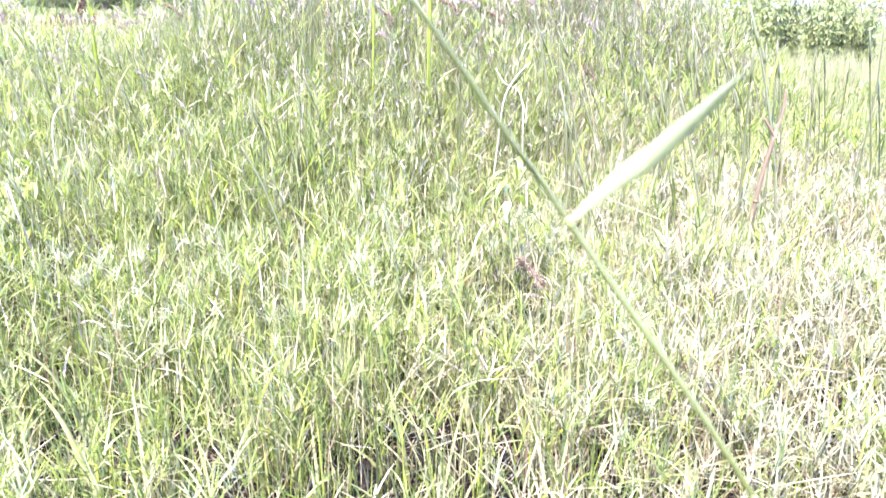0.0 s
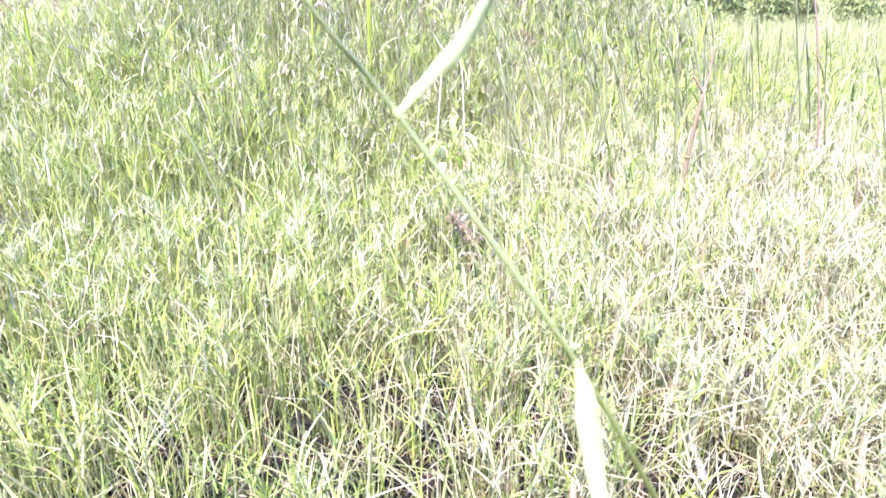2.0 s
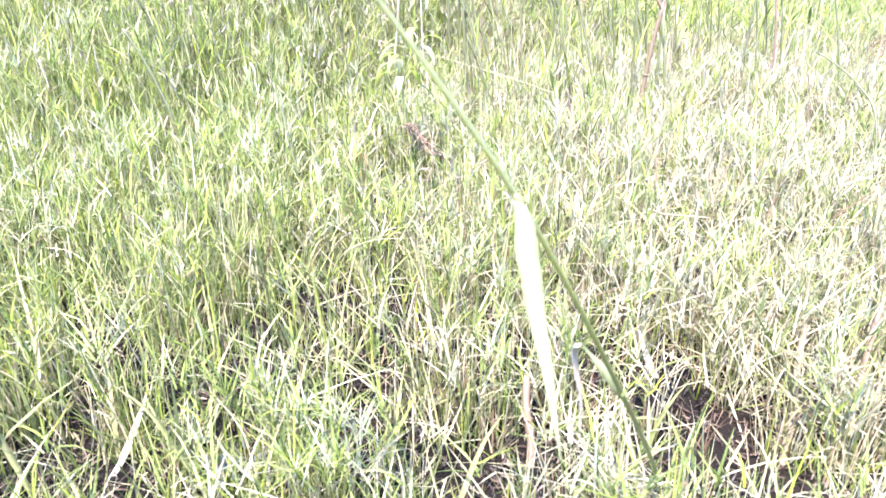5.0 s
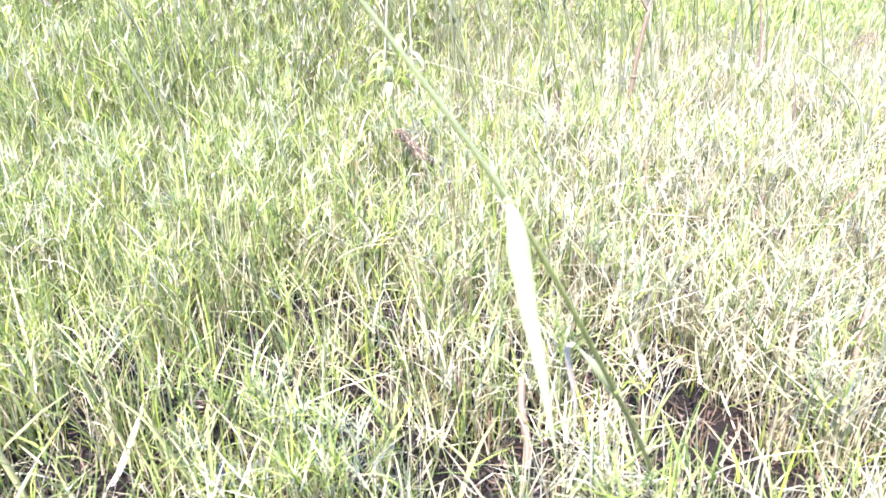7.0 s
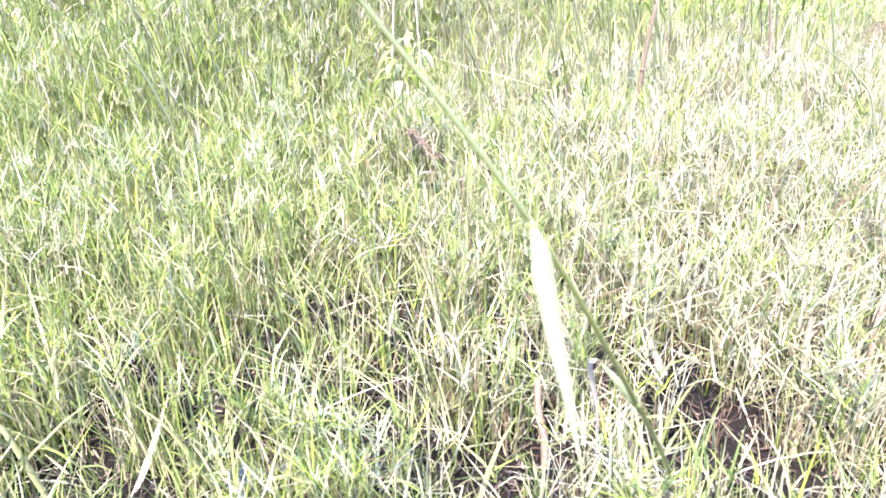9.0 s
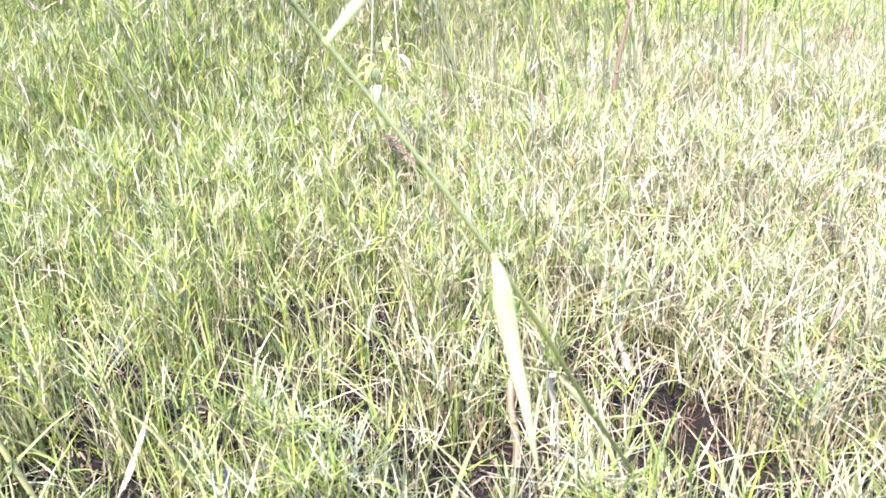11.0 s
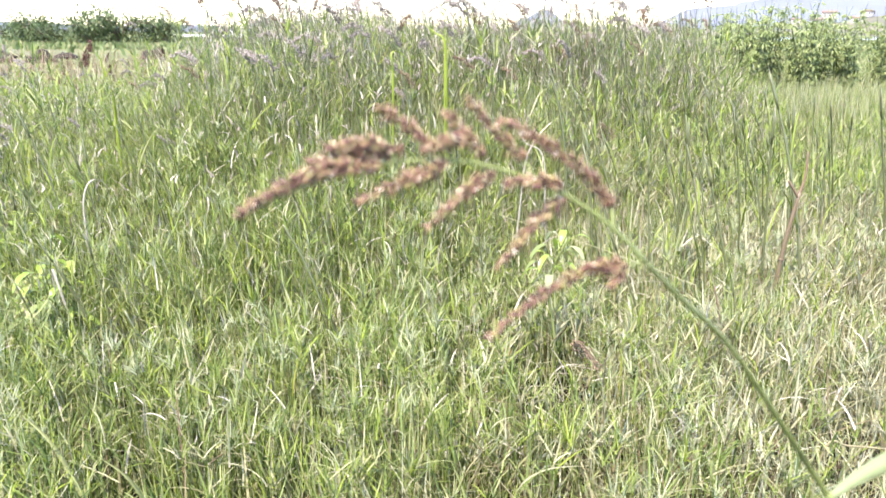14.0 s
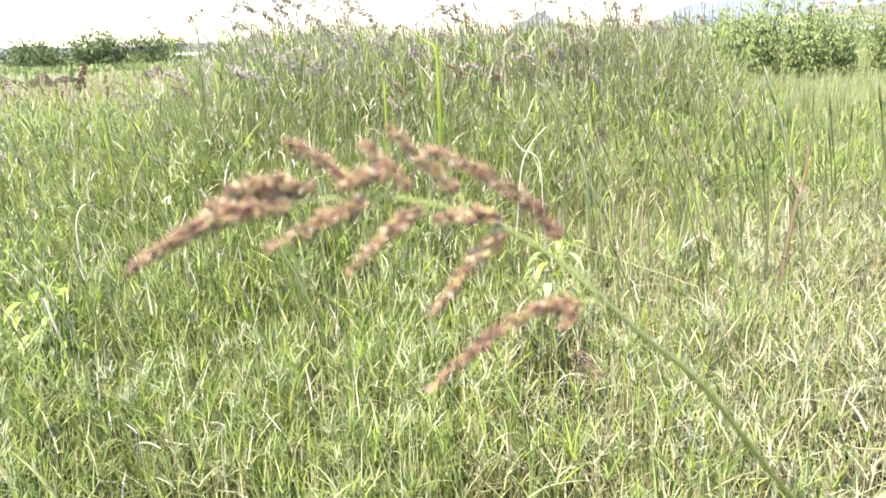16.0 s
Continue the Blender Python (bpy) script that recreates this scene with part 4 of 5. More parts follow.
def build_seed_stalks():
    rng = random.Random(77)
    kinds = [(GREYHEAD, "slender grass stalk with a nodding grey seed head"), (PINKHEAD, "slender grass stalk with a pale pinkish-grey nodding seed head"), (GREYHEAD, "slender grass stalk with a nodding grey seed head"), (BROWNHEAD, "slender grass stalk with a brown nodding seed head")]
    models = []
    for i, (m, text) in enumerate(kinds):
        ob = seed_stalk(300 + i, (1.36, 1.22, 1.45, 1.28)[i], m, (0.16, 0.10, 0.22, 0.12)[i])
        tagged(ob, text, "grass stalk", group="seed stalks of the tall stand")
        models.append(ob)
    places = []
    while len(places) < 290:
        y = rng.uniform(3.0, 7.4)
        x = rng.uniform(-0.60 * y - 0.2, 0.30 * y + 0.3)
        t = float(stand(np.array([x]), np.array([y]))[0])
        if rng.random() < t:
            places.append((x, y))
    for k, (x, y) in enumerate(places):
        ob = models[k % 4]
        s = rng.uniform(0.66, 1.02) * (1.0 if y > 3.8 else 0.78) * (0.72 if x < -0.34 * y else 1.0)
        m = pose(x, y, float(ground_z(x, y)), rng.uniform(-6, 6), rng.uniform(-6, 6), rng.uniform(-60, 60))
        if k < 4:
            ob.matrix_basis = m
        else:
            c = copy_thing(ob, m)
            c.scale = (s, s, s)


build_seed_stalks()


# ================= dark upright stems in the light sward =================
def grass_stem(seed, height, lean):
    rng = random.Random(seed)
    ob = empty_at("grass_plant")
    line = spline([Vector((0, 0, -0.02)), Vector((-lean * 0.2, 0, height * 0.4)), Vector((-lean * 0.6, 0.01, height * 0.75)), Vector((-lean, 0.01, height))], 5)
    part("stem", [tube(line, (0.0040, 0.0026), 7)], CULM, ob)
    part("top_sheath", [tube([line[-3], line[-2], line[-1], line[-1] + (line[-1] - line[-3]).normalized() * 0.05], [0.003, 0.0045, 0.0042, 0.0006], 7)], CULM, ob, "narrow closed leaf sheath at the tip")
    for k in range(2):
        p, b = line[5 + 4 * k], rng.uniform(0, 6.28)
        w = Vector((math.cos(b), math.sin(b), 0))
        part("leaf", [blade(spline([p, p + w * 0.025 + Vector((0, 0, 0.07)), p + w * 0.07 + Vector((0, 0, 0.13)), p + w * 0.13 + Vector((0, 0, 0.14))], 4), 0.006, w.cross(Vector((0, 0, 1))))], (TALL, GREEN)[k], ob)
    return ob


def build_grass_stems():
    rng = random.Random(61)
    models = [tagged(grass_stem(640 + i, h, l), "thin dark green grass stem standing above the sward", "grass", group="stems above the light sward") for i, (h, l) in enumerate(((0.60, 0.03), (0.52, 0.07), (0.68, 0.12)))]
    places = []
    for cx, cy, sx, sy, n in ((1.45, 3.5, 0.28, 0.35, 22), (0.62, 2.9, 0.25, 0.4, 16), (1.9, 4.3, 0.4, 0.5, 14), (0.75, 4.2, 0.5, 0.5, 20), (-0.75, 2.1, 0.35, 0.35, 18), (-1.5, 2.9, 0.4, 0.4, 24), (-0.2, 2.9, 0.5, 0.3, 20), (-1.9, 3.8, 0.5, 0.4, 18)):
        places += [(rng.gauss(cx, sx), rng.gauss(cy, sy)) for _ in range(n)]
    for k, (x, y) in enumerate(places):
        s = rng.uniform(0.7, 1.1) * min(1.0, 0.34 * y)
        m = pose(x, y, G(x, y), rng.uniform(-7, 7), rng.uniform(-10, 4), rng.uniform(-40, 40))
        ob = models[k] if k < 3 else copy_thing(models[k % 3], m)
        ob.matrix_basis = m
        ob.scale = (s, s, s)


    for k in range(11):
        x, y, s = rng.gauss(0.92, 0.15), rng.gauss(2.65, 0.22), rng.uniform(0.85, 1.2)
        ob = copy_thing(models[k % 3], pose(x, y, G(x, y), rng.uniform(-4, 4), rng.uniform(-5, 3), rng.uniform(-40, 40)))
        ob.scale = (s, s, s)
    for k in range(8):
        x, y, s = rng.gauss(1.62, 0.16), rng.gauss(3.0, 0.25), rng.uniform(0.8, 1.15)
        ob = copy_thing(models[k % 3], pose(x, y, G(x, y), rng.uniform(-4, 4), rng.uniform(-7, 3), rng.uniform(-40, 40)))
        ob.scale = (s, s, s)


build_grass_stems()


# ================= single plants in the sward =================
def build_yellow_herb():
    """The bright young herb with drooping leaves."""
    rng = random.Random(5)
    foot = Vector((0.175, 2.02, float(ground_z(0.175, 2.02))))
    ob = tagged(empty_at("leafy_herb", foot), "bright yellow-green young herb with drooping pointed leaves", "herb")
    stem = spline([Vector((0, 0, -0.01)), Vector((0.01, 0, 0.15)), Vector((-0.01, 0.01, 0.33)), Vector((0.03, 0.0, 0.455))], 5)
    part("stem", [tube(stem, (0.004, 0.002), 7)], RACHIS, ob)
    for k in range(16):
        u = 0.66 + 0.34 * k / 15
        p = stem[min(int(u * (len(stem) - 1)), len(stem) - 1)]
        a = k * 2.4 + rng.uniform(-0.3, 0.3)
        arm = p + Vector((math.cos(a) * 0.035, math.sin(a) * 0.035, 0.03))
        part("leaf", [tube([p, p.lerp(arm, 0.5) + Vector((0, 0, 0.006)), arm], (0.0013, 0.0009), 5), broad_leaf(arm, (math.cos(a), math.sin(a), 0.35), rng.uniform(0.050, 0.075), rng.uniform(0.016, 0.022), 2.1, rng, 7)], (BROADLEAF, YOUNGLEAF, SILVER, YOUNGLEAF)[k % 4], ob)


def build_brown_head(place, turn, size, label):
    rng = random.Random(int(place[0] * 1000))
    foot = Vector((place[0] + 0.06, place[1] + 0.02, float(ground_z(place[0], place[1]))))
    ob = tagged(empty_at("dry_seed_stalk", foot), label, "dry grass stalk")
    head = Vector((place[0], place[1], place[2])) - foot
    d = Vector((math.cos(turn), math.sin(turn), 0))
    line = spline([Vector((0, 0, -0.02)), head * 0.5 + Vector((0.03, 0, 0.05)), head - d * 0.015], 8)
    part("stem", [tube(line, (0.0022, 0.0014), 6)], STRAW, ob)
    for k in range(4):
        a = turn + (k - 1.5) * 0.5
        axis, bits = tufted_head(rng, line[-1] - Vector((0, 0, 0.004 * k)), (math.cos(a), math.sin(a), 0.5 - 0.35 * k), 0.055 * size, 0.006 * size, 2.4, 34, 0.0034 * size)
        part("seed_head", [axis] + bits, BROWNHEAD, ob, "drooping brown shrivelled seed head")


def build_stubble(foot, top, r0, r1, label, cut=True):
    rng = random.Random(int(foot[0] * 997) + 5)
    base = Vector((foot[0], foot[1], float(ground_z(foot[0], foot[1])) - 0.01))
    ob = tagged(empty_at("stubble_stalk", base), label, "stubble")
    t = Vector(top) - base
    line = spline([Vector((0, 0, 0)), t * 0.35 + Vector((0.003, 0, 0)), t * 0.7 - Vector((0.003, 0, 0)), t], 5)
    part("stalk", [tube(line, [r0 + (r1 - r0) * i / (len(line) - 1) + 0.0006 * math.sin(i * 2.1) for i in range(len(line))], 9)], STUBBLE, ob)
    k = int(len(line) * 0.55)
    part("node", [tube([line[k] - t.normalized() * 0.004, line[k], line[k] + t.normalized() * 0.004], [r0, r0 * 1.18, r0], 9)], BROWNHEAD, ob, "darker swollen joint")
    e = line[-1]
    side = t.orthogonal().normalized()
    fr = [blade([e - t.normalized() * 0.01 + side * r1 * math.cos(a) , e + t.normalized() * rng.uniform(0.003, 0.010) + side * r1 * math.cos(a) * 1.3], 0.003, t.cross(side), 0.1) for a in (0, 1.6, 3.1)]
    part("frayed_end", fr, DRYLEAF, ob, "pale frayed cut end")


def build_strip(name, points, width, side, material, label, category, stem=None):
    foot = Vector(points[0])
    ob = tagged(empty_at(name, foot), label, category)
    pts = spline([Vector(p) - foot for p in points], 6)
    if stem:
        part("stem", [tube(pts, stem, 6)], material, ob)
    else:
        part("leaf", [blade(pts, width, side)], material, ob)
    return ob


build_yellow_herb()
build_brown_head((0.495, 2.97, 0.655), 0.4, 1.5, "dark nodding seed head on a thin stalk")
build_brown_head((0.43, 3.78, 0.93), 0.3, 1.7, "dark nodding seed head on a tall thin stalk")
build_brown_head((0.165, 1.60, 0.345), -0.1, 1.7, "dry stalk with a shrivelled brown drooping seed head")
build_brown_head((1.622, 2.20, 0.446), 2.9, 1.5, "dry stalk with a bushy brown seed head")
build_stubble((0.299, 0.862), (0.303, 0.945, 0.120), 0.0068, 0.0060, "cut tan stubble stalk standing in the grass")
build_stubble((0.672, 0.835), (0.790, 1.030, 0.140), 0.0062, 0.0055, "leaning brown and green stubble stalk")
build_stubble((0.872, 0.985), (0.925, 1.040, 0.170), 0.0060, 0.0052, "cut tan stubble stalk at the sward's edge")
build_stubble((0.505, 0.790), (0.500, 0.800, 0.055), 0.0060, 0.0050, "short broken stubble stump by the leaning stalk")
build_stubble((0.930, 2.40), (0.985, 2.37, 0.515), 0.0080, 0.0062, "upright broken stalk, brown and green")
build_strip("broken_stalk", [(0.982, 2.37, 0.500), (0.965, 2.37, 0.525), (0.945, 2.37, 0.552)], 0, (0, 0, 0), BROWNHEAD, "side shoot of the broken stalk", "dry stalk", (0.005, 0.004))
build_strip("broken_stalk", [(0.982, 2.37, 0.505), (1.000, 2.38, 0.560), (1.005, 2.39, 0.640)], 0, (0, 0, 0), BROWNHEAD, "dark upper end of the broken stalk", "dry stalk", (0.005, 0.003))
build_strip("white_dry_leaf", [(0.560, 1.060, G(0.56, 1.06)), (0.557, 1.075, 0.035), (0.548, 1.095, 0.060), (0.530, 1.120, 0.115)], 0.017, (0.9, 0.3, 0), DRYLEAF, "white dried leaf standing on a short green shoot", "dry leaf")
build_strip("arching_stalk", [(1.465, 1.86, G(1.465, 1.86)), (1.462, 1.93, 0.26), (1.440, 2.00, 0.335), (1.424, 2.10, 0.375), (1.404, 2.20, 0.402)], 0, (0, 0, 0), CULM, "dark green thin arching grass stalk", "grass stalk", (0.0035, 0.002))
build_strip("long_dry_stem", [(0.66, 2.02, G(0.66, 2.02)), (0.60, 2.10, 0.27), (0.569, 2.160, 0.30), (0.32, 2.46, 0.335), (0.04, 2.79, 0.36)], 0, (0, 0, 0), STRAW, "long whitish dry stem lying over the grass", "dry stem", (0.0018, 0.0010))
build_strip("dark_stalk", [(0.185, 1.72, G(0.185, 1.72)), (0.165, 1.735, 0.08), (0.142, 1.747, 0.150)], 0, (0, 0, 0), CULM, "short dark upright grass stem", "grass stalk", (0.004, 0.003))
build_strip("dry_twig", [(0.60, 1.40, G(0.60, 1.4)), (0.63, 1.405, 0.195), (0.68, 1.408, 0.196), (0.78, 1.41, 0.185)], 0, (0, 0, 0), STUBS, "thin grey-brown twig lying on the straw", "twig", (0.003, 0.002))
build_strip("crumpled_leaf", [(0.045, 1.975, G(0.045, 1.975)), (0.048, 1.98, 0.11), (0.050, 1.985, 0.145), (0.035, 1.97, 0.165), (0.020, 1.965, 0.14)], 0.028, (0.9, 0.2, 0), plant_material("ochre_leaf", [(0, (0.42, 0.24, 0.09)), (1, (0.45, 0.28, 0.12))], grain=80), "crumpled ochre dry leaf", "dry leaf")
for (x, y, dx, dy, h, w) in [(-0.36, 0.80, -0.10, 0.07, 0.20, 0.009), (0.12, 1.02, 0.17, -0.05, 0.10, 0.010), (-0.50, 1.05, -0.14, 0.10, 0.24, 0.010), (-0.16, 0.84, -0.10, 0.05, 0.16, 0.008), (0.16, 0.74, 0.07, 0.08, 0.13, 0.008), (-0.60, 1.25, -0.12, 0.02, 0.26, 0.010), (-0.75, 1.3, -0.16, 0.08, 0.28, 0.011)]:
    build_strip("grass_plant", [(x, y, G(x, y) - 0.005), (x + dx * 0.4, y + dy * 0.4, h * 0.45), (x + dx * 0.8, y + dy * 0.8, h * 0.82), (x + dx * 1.3, y + dy * 1.3, h)], w, (-dy, dx, 0.0), PALE, "broad pale green grass leaf leaning out", "grass leaf")


# single leaves and stems that stand out of the sward and the tall stand
def rooted(x, y, points):
    """A line that starts in the soil and goes through the given points."""
    first = Vector(points[0])
    return [(x, y, G(x, y) - 0.01), tuple(Vector((x, y, 0)).lerp(first, 0.6))] + list(points)


for x, y, points, width, material, label in [
    (-0.09, 3.38, [(-0.099, 3.40, 0.80), (-0.097, 3.42, 0.95), (-0.091, 3.44, 1.06)], 0.009, LIME, "tall upright bright yellow-green grass leaf"),
    (-0.08, 3.40, [(-0.097, 3.40, 0.92), (-0.142, 3.42, 0.985), (-0.197, 3.44, 1.02)], 0.012, LIME, "bright yellow-green grass leaf bent aside"),
    (-0.32, 3.20, [(-0.31, 3.20, 0.80), (-0.315, 3.22, 0.905), (-0.269, 3.24, 0.897), (-0.22, 3.26, 0.81)], 0.009, LIME, "yellow-green grass leaf arching over"),
    (-1.49, 3.36, [(-1.489, 3.34, 0.60), (-1.481, 3.32, 0.71), (-1.478, 3.30, 0.76)], 0.015, LIME, "broad lime-green grass leaf standing upright"),
    (-1.10, 2.05, [(-1.14, 2.00, 0.30), (-1.157, 2.00, 0.38), (-1.166, 2.02, 0.31), (-1.159, 2.04, 0.25)], 0.007, DRYLEAF, "withered whitish leaf hanging from its stem"),
    (-1.34, 2.62, [(-1.33, 2.60, 0.42), (-1.310, 2.61, 0.49), (-1.280, 2.63, 0.50), (-1.250, 2.65, 0.45)], 0.006, DRYLEAF, "withered whitish leaf curled over"),
    (-1.30, 3.00, [(-1.288, 3.00, 0.446), (-1.262, 3.02, 0.542), (-1.218, 3.04, 0.615), (-1.19, 3.05, 0.58)], 0.010, PALE, "thin pale arching grass leaf"),
]:
    build_strip("grass_plant", rooted(x, y, points), width, (0.9, 0.25, 0.1), material, label, "grass leaf")
for x, y, points, radii, material, label in [
    (0.15, 2.90, [(0.197, 2.90, 0.524), (0.24, 2.92, 0.611), (0.29, 2.94, 0.662)], (0.0035, 0.0022), DRYLEAF, "whitish dry grass stem leaning across"),
    (0.30, 2.88, [(0.261, 2.90, 0.541), (0.197, 2.92, 0.59), (0.166, 2.94, 0.637)], (0.0030, 0.0018), DRYLEAF, "whitish dry grass stem crossing another"),
    (0.42, 3.18, [(0.398, 3.20, 0.50), (0.356, 3.22, 0.73), (0.319, 3.24, 0.864)], (0.0060, 0.0035), CULM, "dark green grass stem leaning above the sward"),
    (0.43, 2.68, [(0.41, 2.69, 0.36), (0.395, 2.70, 0.516), (0.376, 2.74, 0.61)], (0.0055, 0.0045), CULM, "dark green blunt grass stem"),
    (1.52, 2.88, [(1.535, 2.90, 0.25), (1.561, 2.92, 0.56), (1.558, 2.94, 0.84)], (0.0050, 0.0028), CULM, "long dark grass stem standing in the light sward"),
    (1.68, 2.88, [(1.648, 2.90, 0.366), (1.599, 2.92, 0.669), (1.568, 2.94, 0.836)], (0.0050, 0.0028), RUST, "reddish grass stem standing in the light sward"),
    (0.672, 2.02, [(0.660, 2.01, 0.12), (0.632, 2.00, 0.23), (0.606, 2.00, 0.335)], (0.0028, 0.0016), RUST, "thin reddish grass stem in the dry sward"),
    (0.700, 1.98, [(0.690, 1.98, 0.10), (0.672, 1.97, 0.20), (0.660, 1.97, 0.27)], (0.0026, 0.0014), RUST, "thin reddish grass stem in the dry sward"),
    (1.315, 2.02, [(1.310, 2.00, 0.15), (1.303, 2.00, 0.282), (1.281, 2.00, 0.375)], (0.0026, 0.0014), RUST, "thin reddish grass stem in the dry sward"),
    (-0.42, 2.10, [(-0.47, 2.11, 0.25), (-0.52, 2.12, 0.38), (-0.57, 2.13, 0.47)], (0.0048, 0.0030), CULM, "dark green grass stem leaning in the sward"),
    (-0.80, 1.92, [(-0.86, 1.92, 0.10), (-0.90, 1.92, 0.18), (-0.95, 1.93, 0.29)], (0.0050, 0.0032), CULM, "dark green grass stem leaning in the sward"),
    (-0.10, 1.90, [(-0.12, 1.91, 0.15), (-0.14, 1.94, 0.25), (-0.17, 1.97, 0.36)], (0.0042, 0.0026), CULM, "dark green grass stem leaning in the sward"),
]:
    build_strip("grass_plant", rooted(x, y, points), 0, (0, 0, 0), material, label, "grass stalk", radii)
build_strip("straw_blade", [(-0.31, 0.90, G(-0.31, 0.90)), (-0.300, 0.93, 0.02), (-0.285, 0.98, 0.055), (-0.275, 1.01, 0.085)], 0.012, (0.9, -0.3, 0.0), DRYLEAF, "bleached flat straw blade lying in the grass", "straw")
build_strip("straw_blade", [(-0.02, 1.30, G(-0.02, 1.30)), (0.0, 1.33, 0.13), (0.06, 1.37, 0.165), (0.17, 1.40, 0.16)], 0.008, (0.2, 0.9, 0.0), STRAW, "long bleached straw blade lying over the sward", "straw")


def build_puddle(x, y, rx, ry, seed):
    r = random.Random(seed)
    verts = [(0, 0, 0.0)]
    for k in range(22):
        a = k / 22 * 6.283
        f = r.uniform(0.75, 1.15)
        verts.append((math.cos(a) * rx * f, math.sin(a) * ry * f, -0.012))
    ob = new("water", mesh_of("water", verts, [(0, 1 + k, 1 + (k + 1) % 22) for k in range(22)], WATER))
    ob.location = (x, y, G(x, y) + 0.009)
    tagged(ob, "small dark puddle between the grass tufts", "puddle", kind="structure")


build_puddle(-0.07, 0.94, 0.045, 0.04, 1)
build_puddle(-0.16, 0.92, 0.05, 0.05, 2)


# ================= broad-leaved weeds =================
def weed(seed, height, leaves, leaf_len, material):
    rng = random.Random(seed)
    ob = empty_at("weed_plant")
    stems = []
    crown = []
    for k in range(4):
        a = rng.uniform(0, 6.28)
        d = Vector((math.cos(a), math.sin(a), 0)) * height * 0.28 * rng.random()
        h = height * rng.uniform(0.75, 1.0)
        line = spline([Vector((0, 0, -0.02)), d * 0.3 + Vector((0, 0, h * 0.4)), d + Vector((0, 0, h))], 6)
        stems.append(tube(line, (0.008 * height, 0.003 * height), 6))
        for j in range(leaves // 4):
            u = rng.uniform(0.12, 1.0)
            p = line[int(u * (len(line) - 1))]
            b = rng.uniform(0, 6.28)
            w = Vector((math.cos(b), math.sin(b), rng.uniform(0.0, 0.9)))
            crown.append(broad_leaf(p + w * 0.03, w, leaf_len * rng.uniform(0.6, 1.2), leaf_len * rng.uniform(0.22, 0.34), rng.uniform(0.9, 2.4), rng, 4))
    part("stem", stems, CULM, ob)
    part("foliage", crown, material, ob)
    return ob


def build_weeds():
    rng = random.Random(41)
    models = [tagged(weed(500 + i, 1.55, 520, 0.105, BROADLEAF), "tall bushy broad-leaved green weed in a thicket", "weed", group="weed thicket by the field") for i in range(3)]
    k = 0
    for row in range(6):
        for i in range(13):
            y = 10.8 + row * 0.5 + rng.uniform(-0.2, 0.2)
            x = 3.05 + i * 0.36 + row * 0.12 + rng.uniform(-0.25, 0.25)
            s = rng.uniform(0.80, 1.06) * (0.62, 0.78, 0.90, 0.97, 1.0, 0.97, 1.0, 0.95, 0.90, 0.86, 0.82, 0.80, 0.78)[i]
            m = pose(x, y, G(x, y), 0, 0, rng.uniform(0, 360))
            if k < 3:
                ob = models[k]
                ob.matrix_basis = m
            else:
                ob = copy_thing(models[k % 3], m)
            ob.scale = (s, s, s)
            k += 1
    for i in range(14):
        x, y = 7.6 + i * 0.9 + rng.uniform(-0.3, 0.3), 17 + i * 0.5 + rng.uniform(-1, 1)
        ob = copy_thing(models[i % 3], pose(x, y, G(x, y), 0, 0, rng.uniform(0, 360)))
        s = rng.uniform(0.45, 0.7)
        ob.scale = (s, s, s)
        tagged(ob, "lower broad-leaved weed at the far field edge", group="weeds at the far edge")
    low = tagged(weed(520, 0.42, 44, 0.085, BROADLEAF), "low light green broad-leaved weed", "weed", group="low weeds in the grass")
    bright = tagged(weed(521, 0.50, 36, 0.075, YOUNGLEAF), "bright yellow-green broad-leaved young weed", "weed", group="bright young weeds in the grass")
    for i, (x, y) in enumerate([(-1.36, 2.30), (-1.70, 2.80), (-1.56, 2.56), (-1.18, 2.12), (-1.95, 3.10)]):
        m = pose(x, y, G(x, y), 0, 0, i * 53)
        ob = bright if i == 0 else copy_thing(bright, m)
        ob.matrix_basis = m
    low_at = [(-2.35, 3.75), (-2.05, 4.1), (-2.6, 4.3), (-1.85, 3.55), (-2.2, 3.3), (-2.9, 4.9), (-1.2, 2.1)]
    for i, (x, y) in enumerate(low_at):
        m = pose(x, y, G(x, y), 0, 0, i * 77)
        if i == 0:
            low.matrix_basis = m
        else:
            copy_thing(low, m)


build_weeds()


# ================= red stalks, clods and shrubs at the clearing =================
def build_red_stalks():
    rng = random.Random(8)
    ob = empty_at("red_seed_stalk")
    line = spline([Vector((0, 0, -0.02)), Vector((0.03, 0, 0.4)), Vector((0.0, 0, 0.74))], 6)
    part("stem", [tube(line, (0.005, 0.003), 6)], CULM, ob)
    axis, bits = tufted_head(rng, line[-1] - Vector((0, 0, 0.03)), (0.30, 0.05, 1.0), 0.20, 0.030, 0.1, 230, 0.013)
    part("seed_head", [axis] + bits, DARKRED, ob, "dark red dense seed head")
    tagged(ob, "stalk with a dark red dense seed head", "grass stalk", group="red stalks at the clearing")
    ob.matrix_basis = pose(-2.63, 5.56, G(-2.63, 5.56), 0, 4, 0)
    for i in range(7):
        y = rng.uniform(8.5, 14)
        x = -rng.uniform(0.27, 0.50) * y
        c = copy_thing(ob, pose(x, y, G(x, y), rng.uniform(-16, 16), rng.uniform(-16, 16), rng.uniform(0, 360)))
        s = rng.uniform(0.6, 0.9)
        c.scale = (s, s, s)


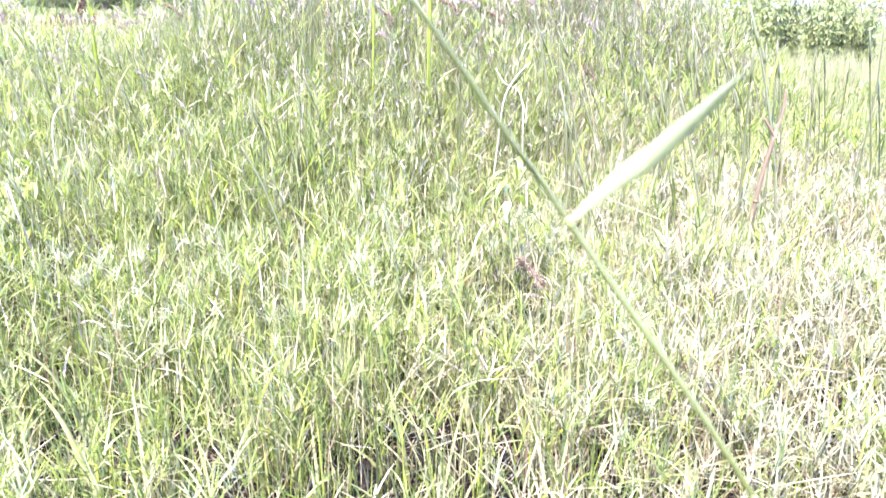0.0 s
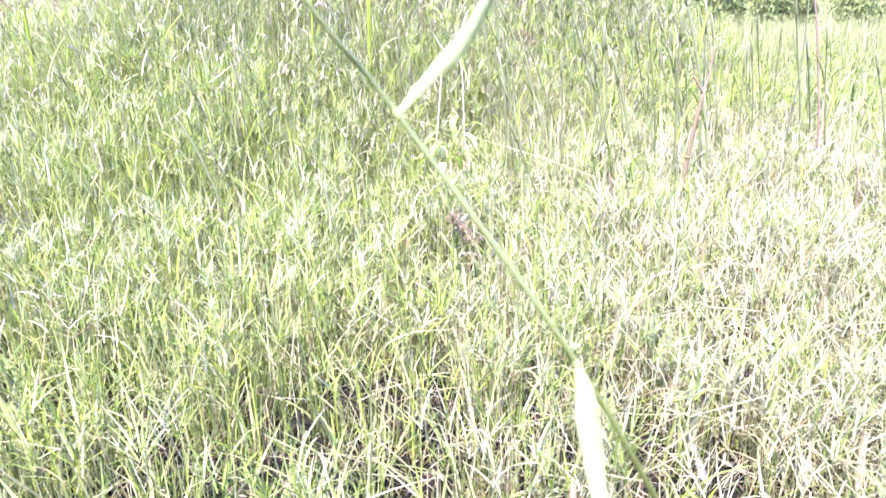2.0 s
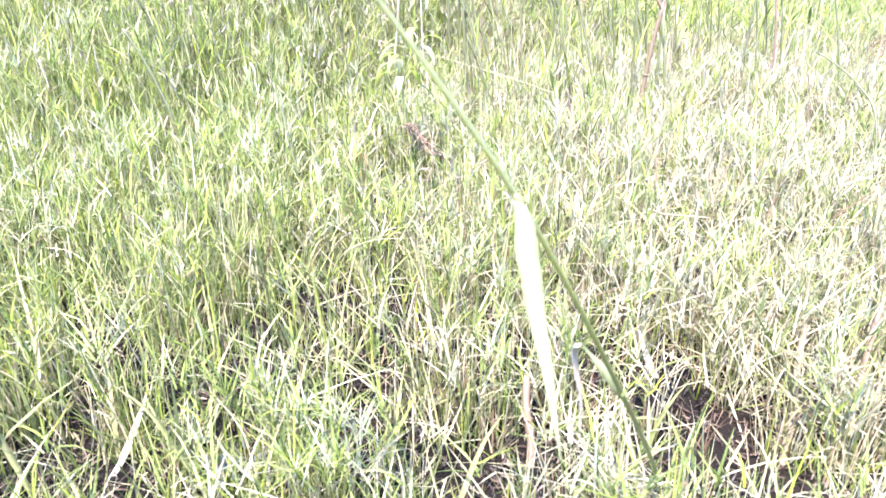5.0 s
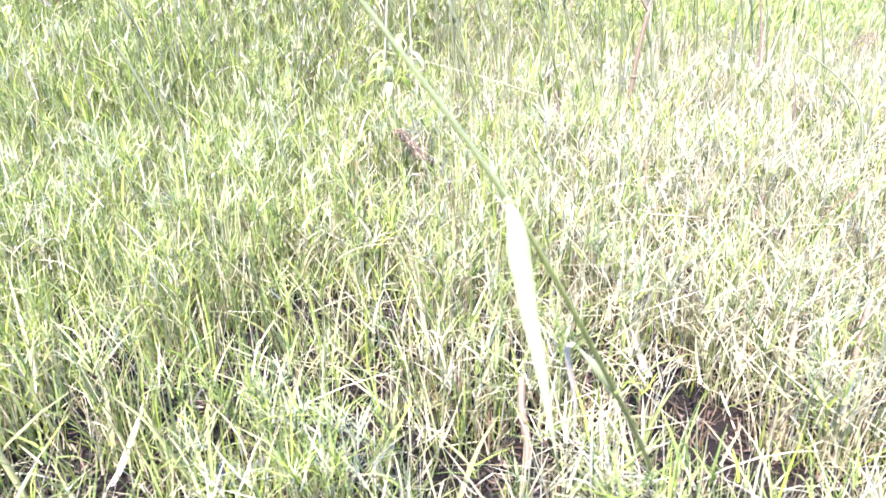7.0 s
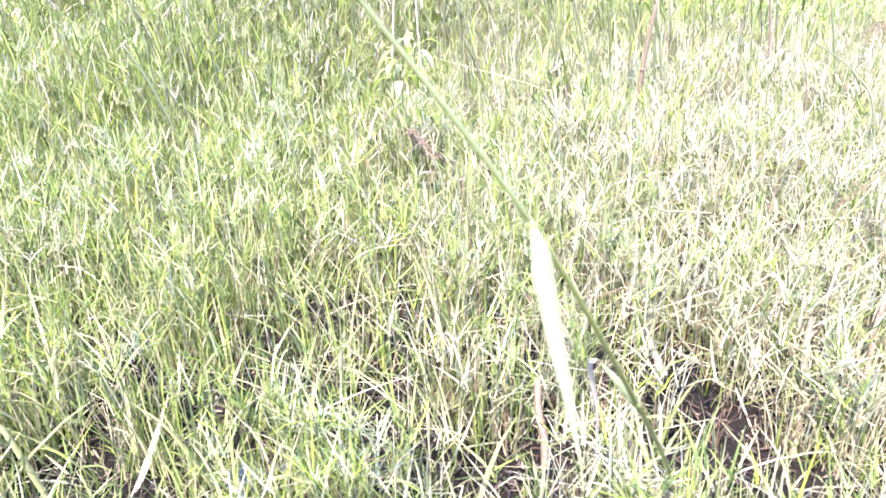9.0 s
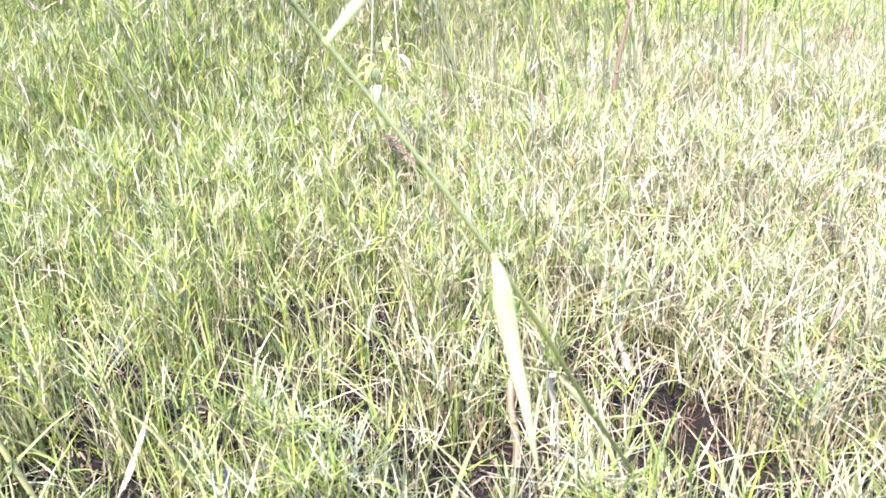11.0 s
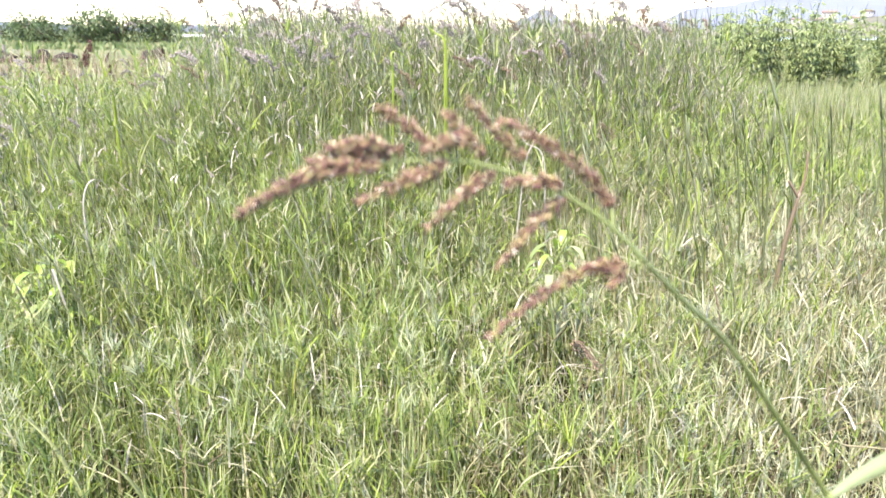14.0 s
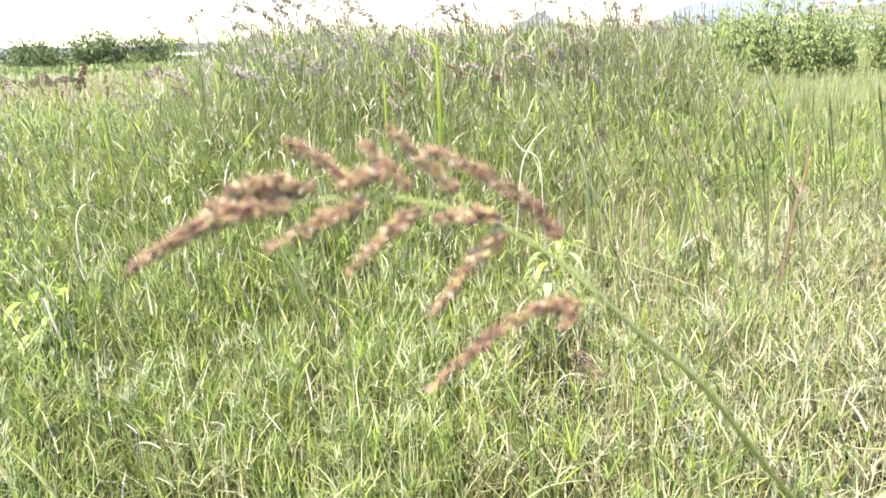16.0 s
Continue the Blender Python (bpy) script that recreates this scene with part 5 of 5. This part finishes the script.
def build_clod(x, y, rx, ry, rz, seed):
    bm = bmesh.new()
    bmesh.ops.create_icosphere(bm, subdivisions=3, radius=1.0)
    off = Vector((seed * 3.1, 1.7, 0.4))
    for v in bm.verts:
        f = 1 + 0.45 * noise.noise(v.co * 1.7 + off) + 0.32 * noise.noise(v.co * 4.5 + off)
        v.co = Vector((v.co.x * rx * f, v.co.y * ry * f, max(-0.2, v.co.z) * rz * f))
    me = bpy.data.meshes.new("soil_mound")
    bm.to_mesh(me)
    bm.free()
    for p in me.polygons:
        p.use_smooth = True
    me.materials.append(CLOD)
    ob = new("soil_mound", me)
    ob.location = (x, y, G(x, y))
    tagged(ob, "dark bare mound of turned soil", "soil mound", group="soil mounds at the clearing")


def shrub(seed, height, spread, leaves):
    rng = random.Random(seed)
    ob = empty_at("shrub")
    limbs, tips = [], []
    trunk = spline([Vector((0, 0, -0.1)), Vector((0.05, 0, height * 0.2)), Vector((0, 0.05, height * 0.4))], 4)
    part("trunk", [tube(trunk, (0.07 * height, 0.04 * height), 8)], BARK, ob)
    for k in range(9):
        a = k * 2.4
        d = Vector((math.cos(a), math.sin(a), 0)) * spread * rng.uniform(0.35, 0.9)
        p = trunk[-1 - k % 3]
        e = p + d + Vector((0, 0, height * rng.uniform(0.15, 0.5)))
        line = spline([p, p.lerp(e, 0.5) + Vector((0, 0, 0.12 * height)), e], 4)
        limbs.append(tube(line, (0.022 * height, 0.006 * height), 6))
        tips += [line[-1], line[-3], line[-5]]
    part("branchwork", limbs, BARK, ob)
    crown = []
    for k in range(leaves):
        c = rng.choice(tips)
        v = Vector((rng.gauss(0, 1), rng.gauss(0, 1), rng.gauss(0, 0.8))) * spread * 0.21
        w = Vector((rng.gauss(0, 1), rng.gauss(0, 1), rng.gauss(0.3, 0.7)))
        q = c + v
        if k % 4 == 0 or q.z < 0.12 * height:
            q.z = rng.uniform(0.1, 0.55) * height
        crown.append(broad_leaf(q, w, 0.20 * rng.uniform(0.7, 1.4), 0.09, 0.8, rng, 2))
    part("crown", crown, SHRUBLEAF, ob)
    return ob


def build_shrubs():
    models = [tagged(shrub(700 + i, 2.3, 1.7, 1500), "dark green rounded shrub at the meadow's edge", "shrub", group="shrubs at the meadow's edge") for i in range(2)]
    at = [(-25.8, 52, 1.15), (-22.6, 53, 1.3), (-20.0, 51, 1.15), (-17.4, 52, 1.05), (-27.8, 55, 0.8), (-14.6, 54, 0.9), (-30.5, 60, 0.8), (-11.6, 56, 1.0), (-21.4, 49.5, 0.8), (-34.5, 66, 0.9), (-18.6, 55, 1.1), (-8.6, 57, 0.95), (-24.2, 50, 0.75)]
    for i, (x, y, s) in enumerate(at):
        m = pose(x, y, G(x, y) - 0.60 * s, 0, 0, i * 61)
        ob = models[i] if i < 2 else copy_thing(models[i % 2], m)
        if i < 2:
            ob.matrix_basis = m
        ob.scale = (s * 1.2, s * 1.2, s * 1.18)


build_red_stalks()
for i, (x, y, a, b, c) in enumerate([(-13.6, 24.4, 0.75, 0.5, 0.26), (-12.2, 24.6, 0.42, 0.35, 0.34), (-15.3, 27.5, 0.8, 0.6, 0.30), (-14.5, 24.2, 0.5, 0.4, 0.22), (-12.9, 27.9, 0.4, 0.4, 0.2), (-14.4, 22.2, 0.6, 0.4, 0.20), (-9.0, 25.5, 0.4, 0.3, 0.34)]):
    build_clod(x, y, a, b, c, i + 1)
build_shrubs()


# ================= houses on the far slope =================
def house(w, d, h):
    ob = empty_at("house")

    def box(x0, x1, y0, y1, z0, z1):
        v = [(x, y, z) for z in (z0, z1) for y in (y0, y1) for x in (x0, x1)]
        return [Vector(p) for p in v], [(0, 1, 3, 2), (4, 6, 7, 5), (0, 4, 5, 1), (2, 3, 7, 6), (0, 2, 6, 4), (1, 5, 7, 3)]

    part("wall", [box(-w / 2, w / 2, -d / 2, d / 2, -1.5, h)], PLASTER, ob)
    e = 0.35
    v = [Vector(p) for p in ((-w / 2 - e, -d / 2 - e, h), (w / 2 + e, -d / 2 - e, h), (w / 2 + e, d / 2 + e, h), (-w / 2 - e, d / 2 + e, h), (-w / 2 - e, 0, h + d * 0.3), (w / 2 + e, 0, h + d * 0.3))]
    part("roof", [(v, [(0, 1, 5, 4), (2, 3, 4, 5), (0, 4, 3), (1, 2, 5), (0, 3, 2, 1)])], ROOF, ob)
    for x in (-0.3, 0.0, 0.3):
        part("window", [box(x * w - 0.5, x * w + 0.5, -d / 2 - 0.05, -d / 2 + 0.05, h * 0.4, h * 0.8)], DARKPANE, ob)
    return ob


def build_houses():
    rng = random.Random(3)
    base = tagged(house(8, 6, 3.2), "white plastered house with a red roof on the far slope", "house", group="houses beyond the lake")
    at = [(127, 262, 5.2), (141, 264, 5.8), (152, 258, 6.2), (134, 268, 7.4), (160, 262, 7.6), (147, 268, 8.2), (168, 258, 6.5), (122, 266, 5.6), (156, 268, 9.0)]
    for i, (x, y, z) in enumerate(at):
        m = pose(x, y, z - 1.5, 0, 0, rng.uniform(-25, 25))
        ob = base if i == 0 else copy_thing(base, m)
        if i == 0:
            ob.matrix_basis = m
        s = rng.uniform(0.35, 0.6)
        ob.scale = (s, s, s)


build_houses()
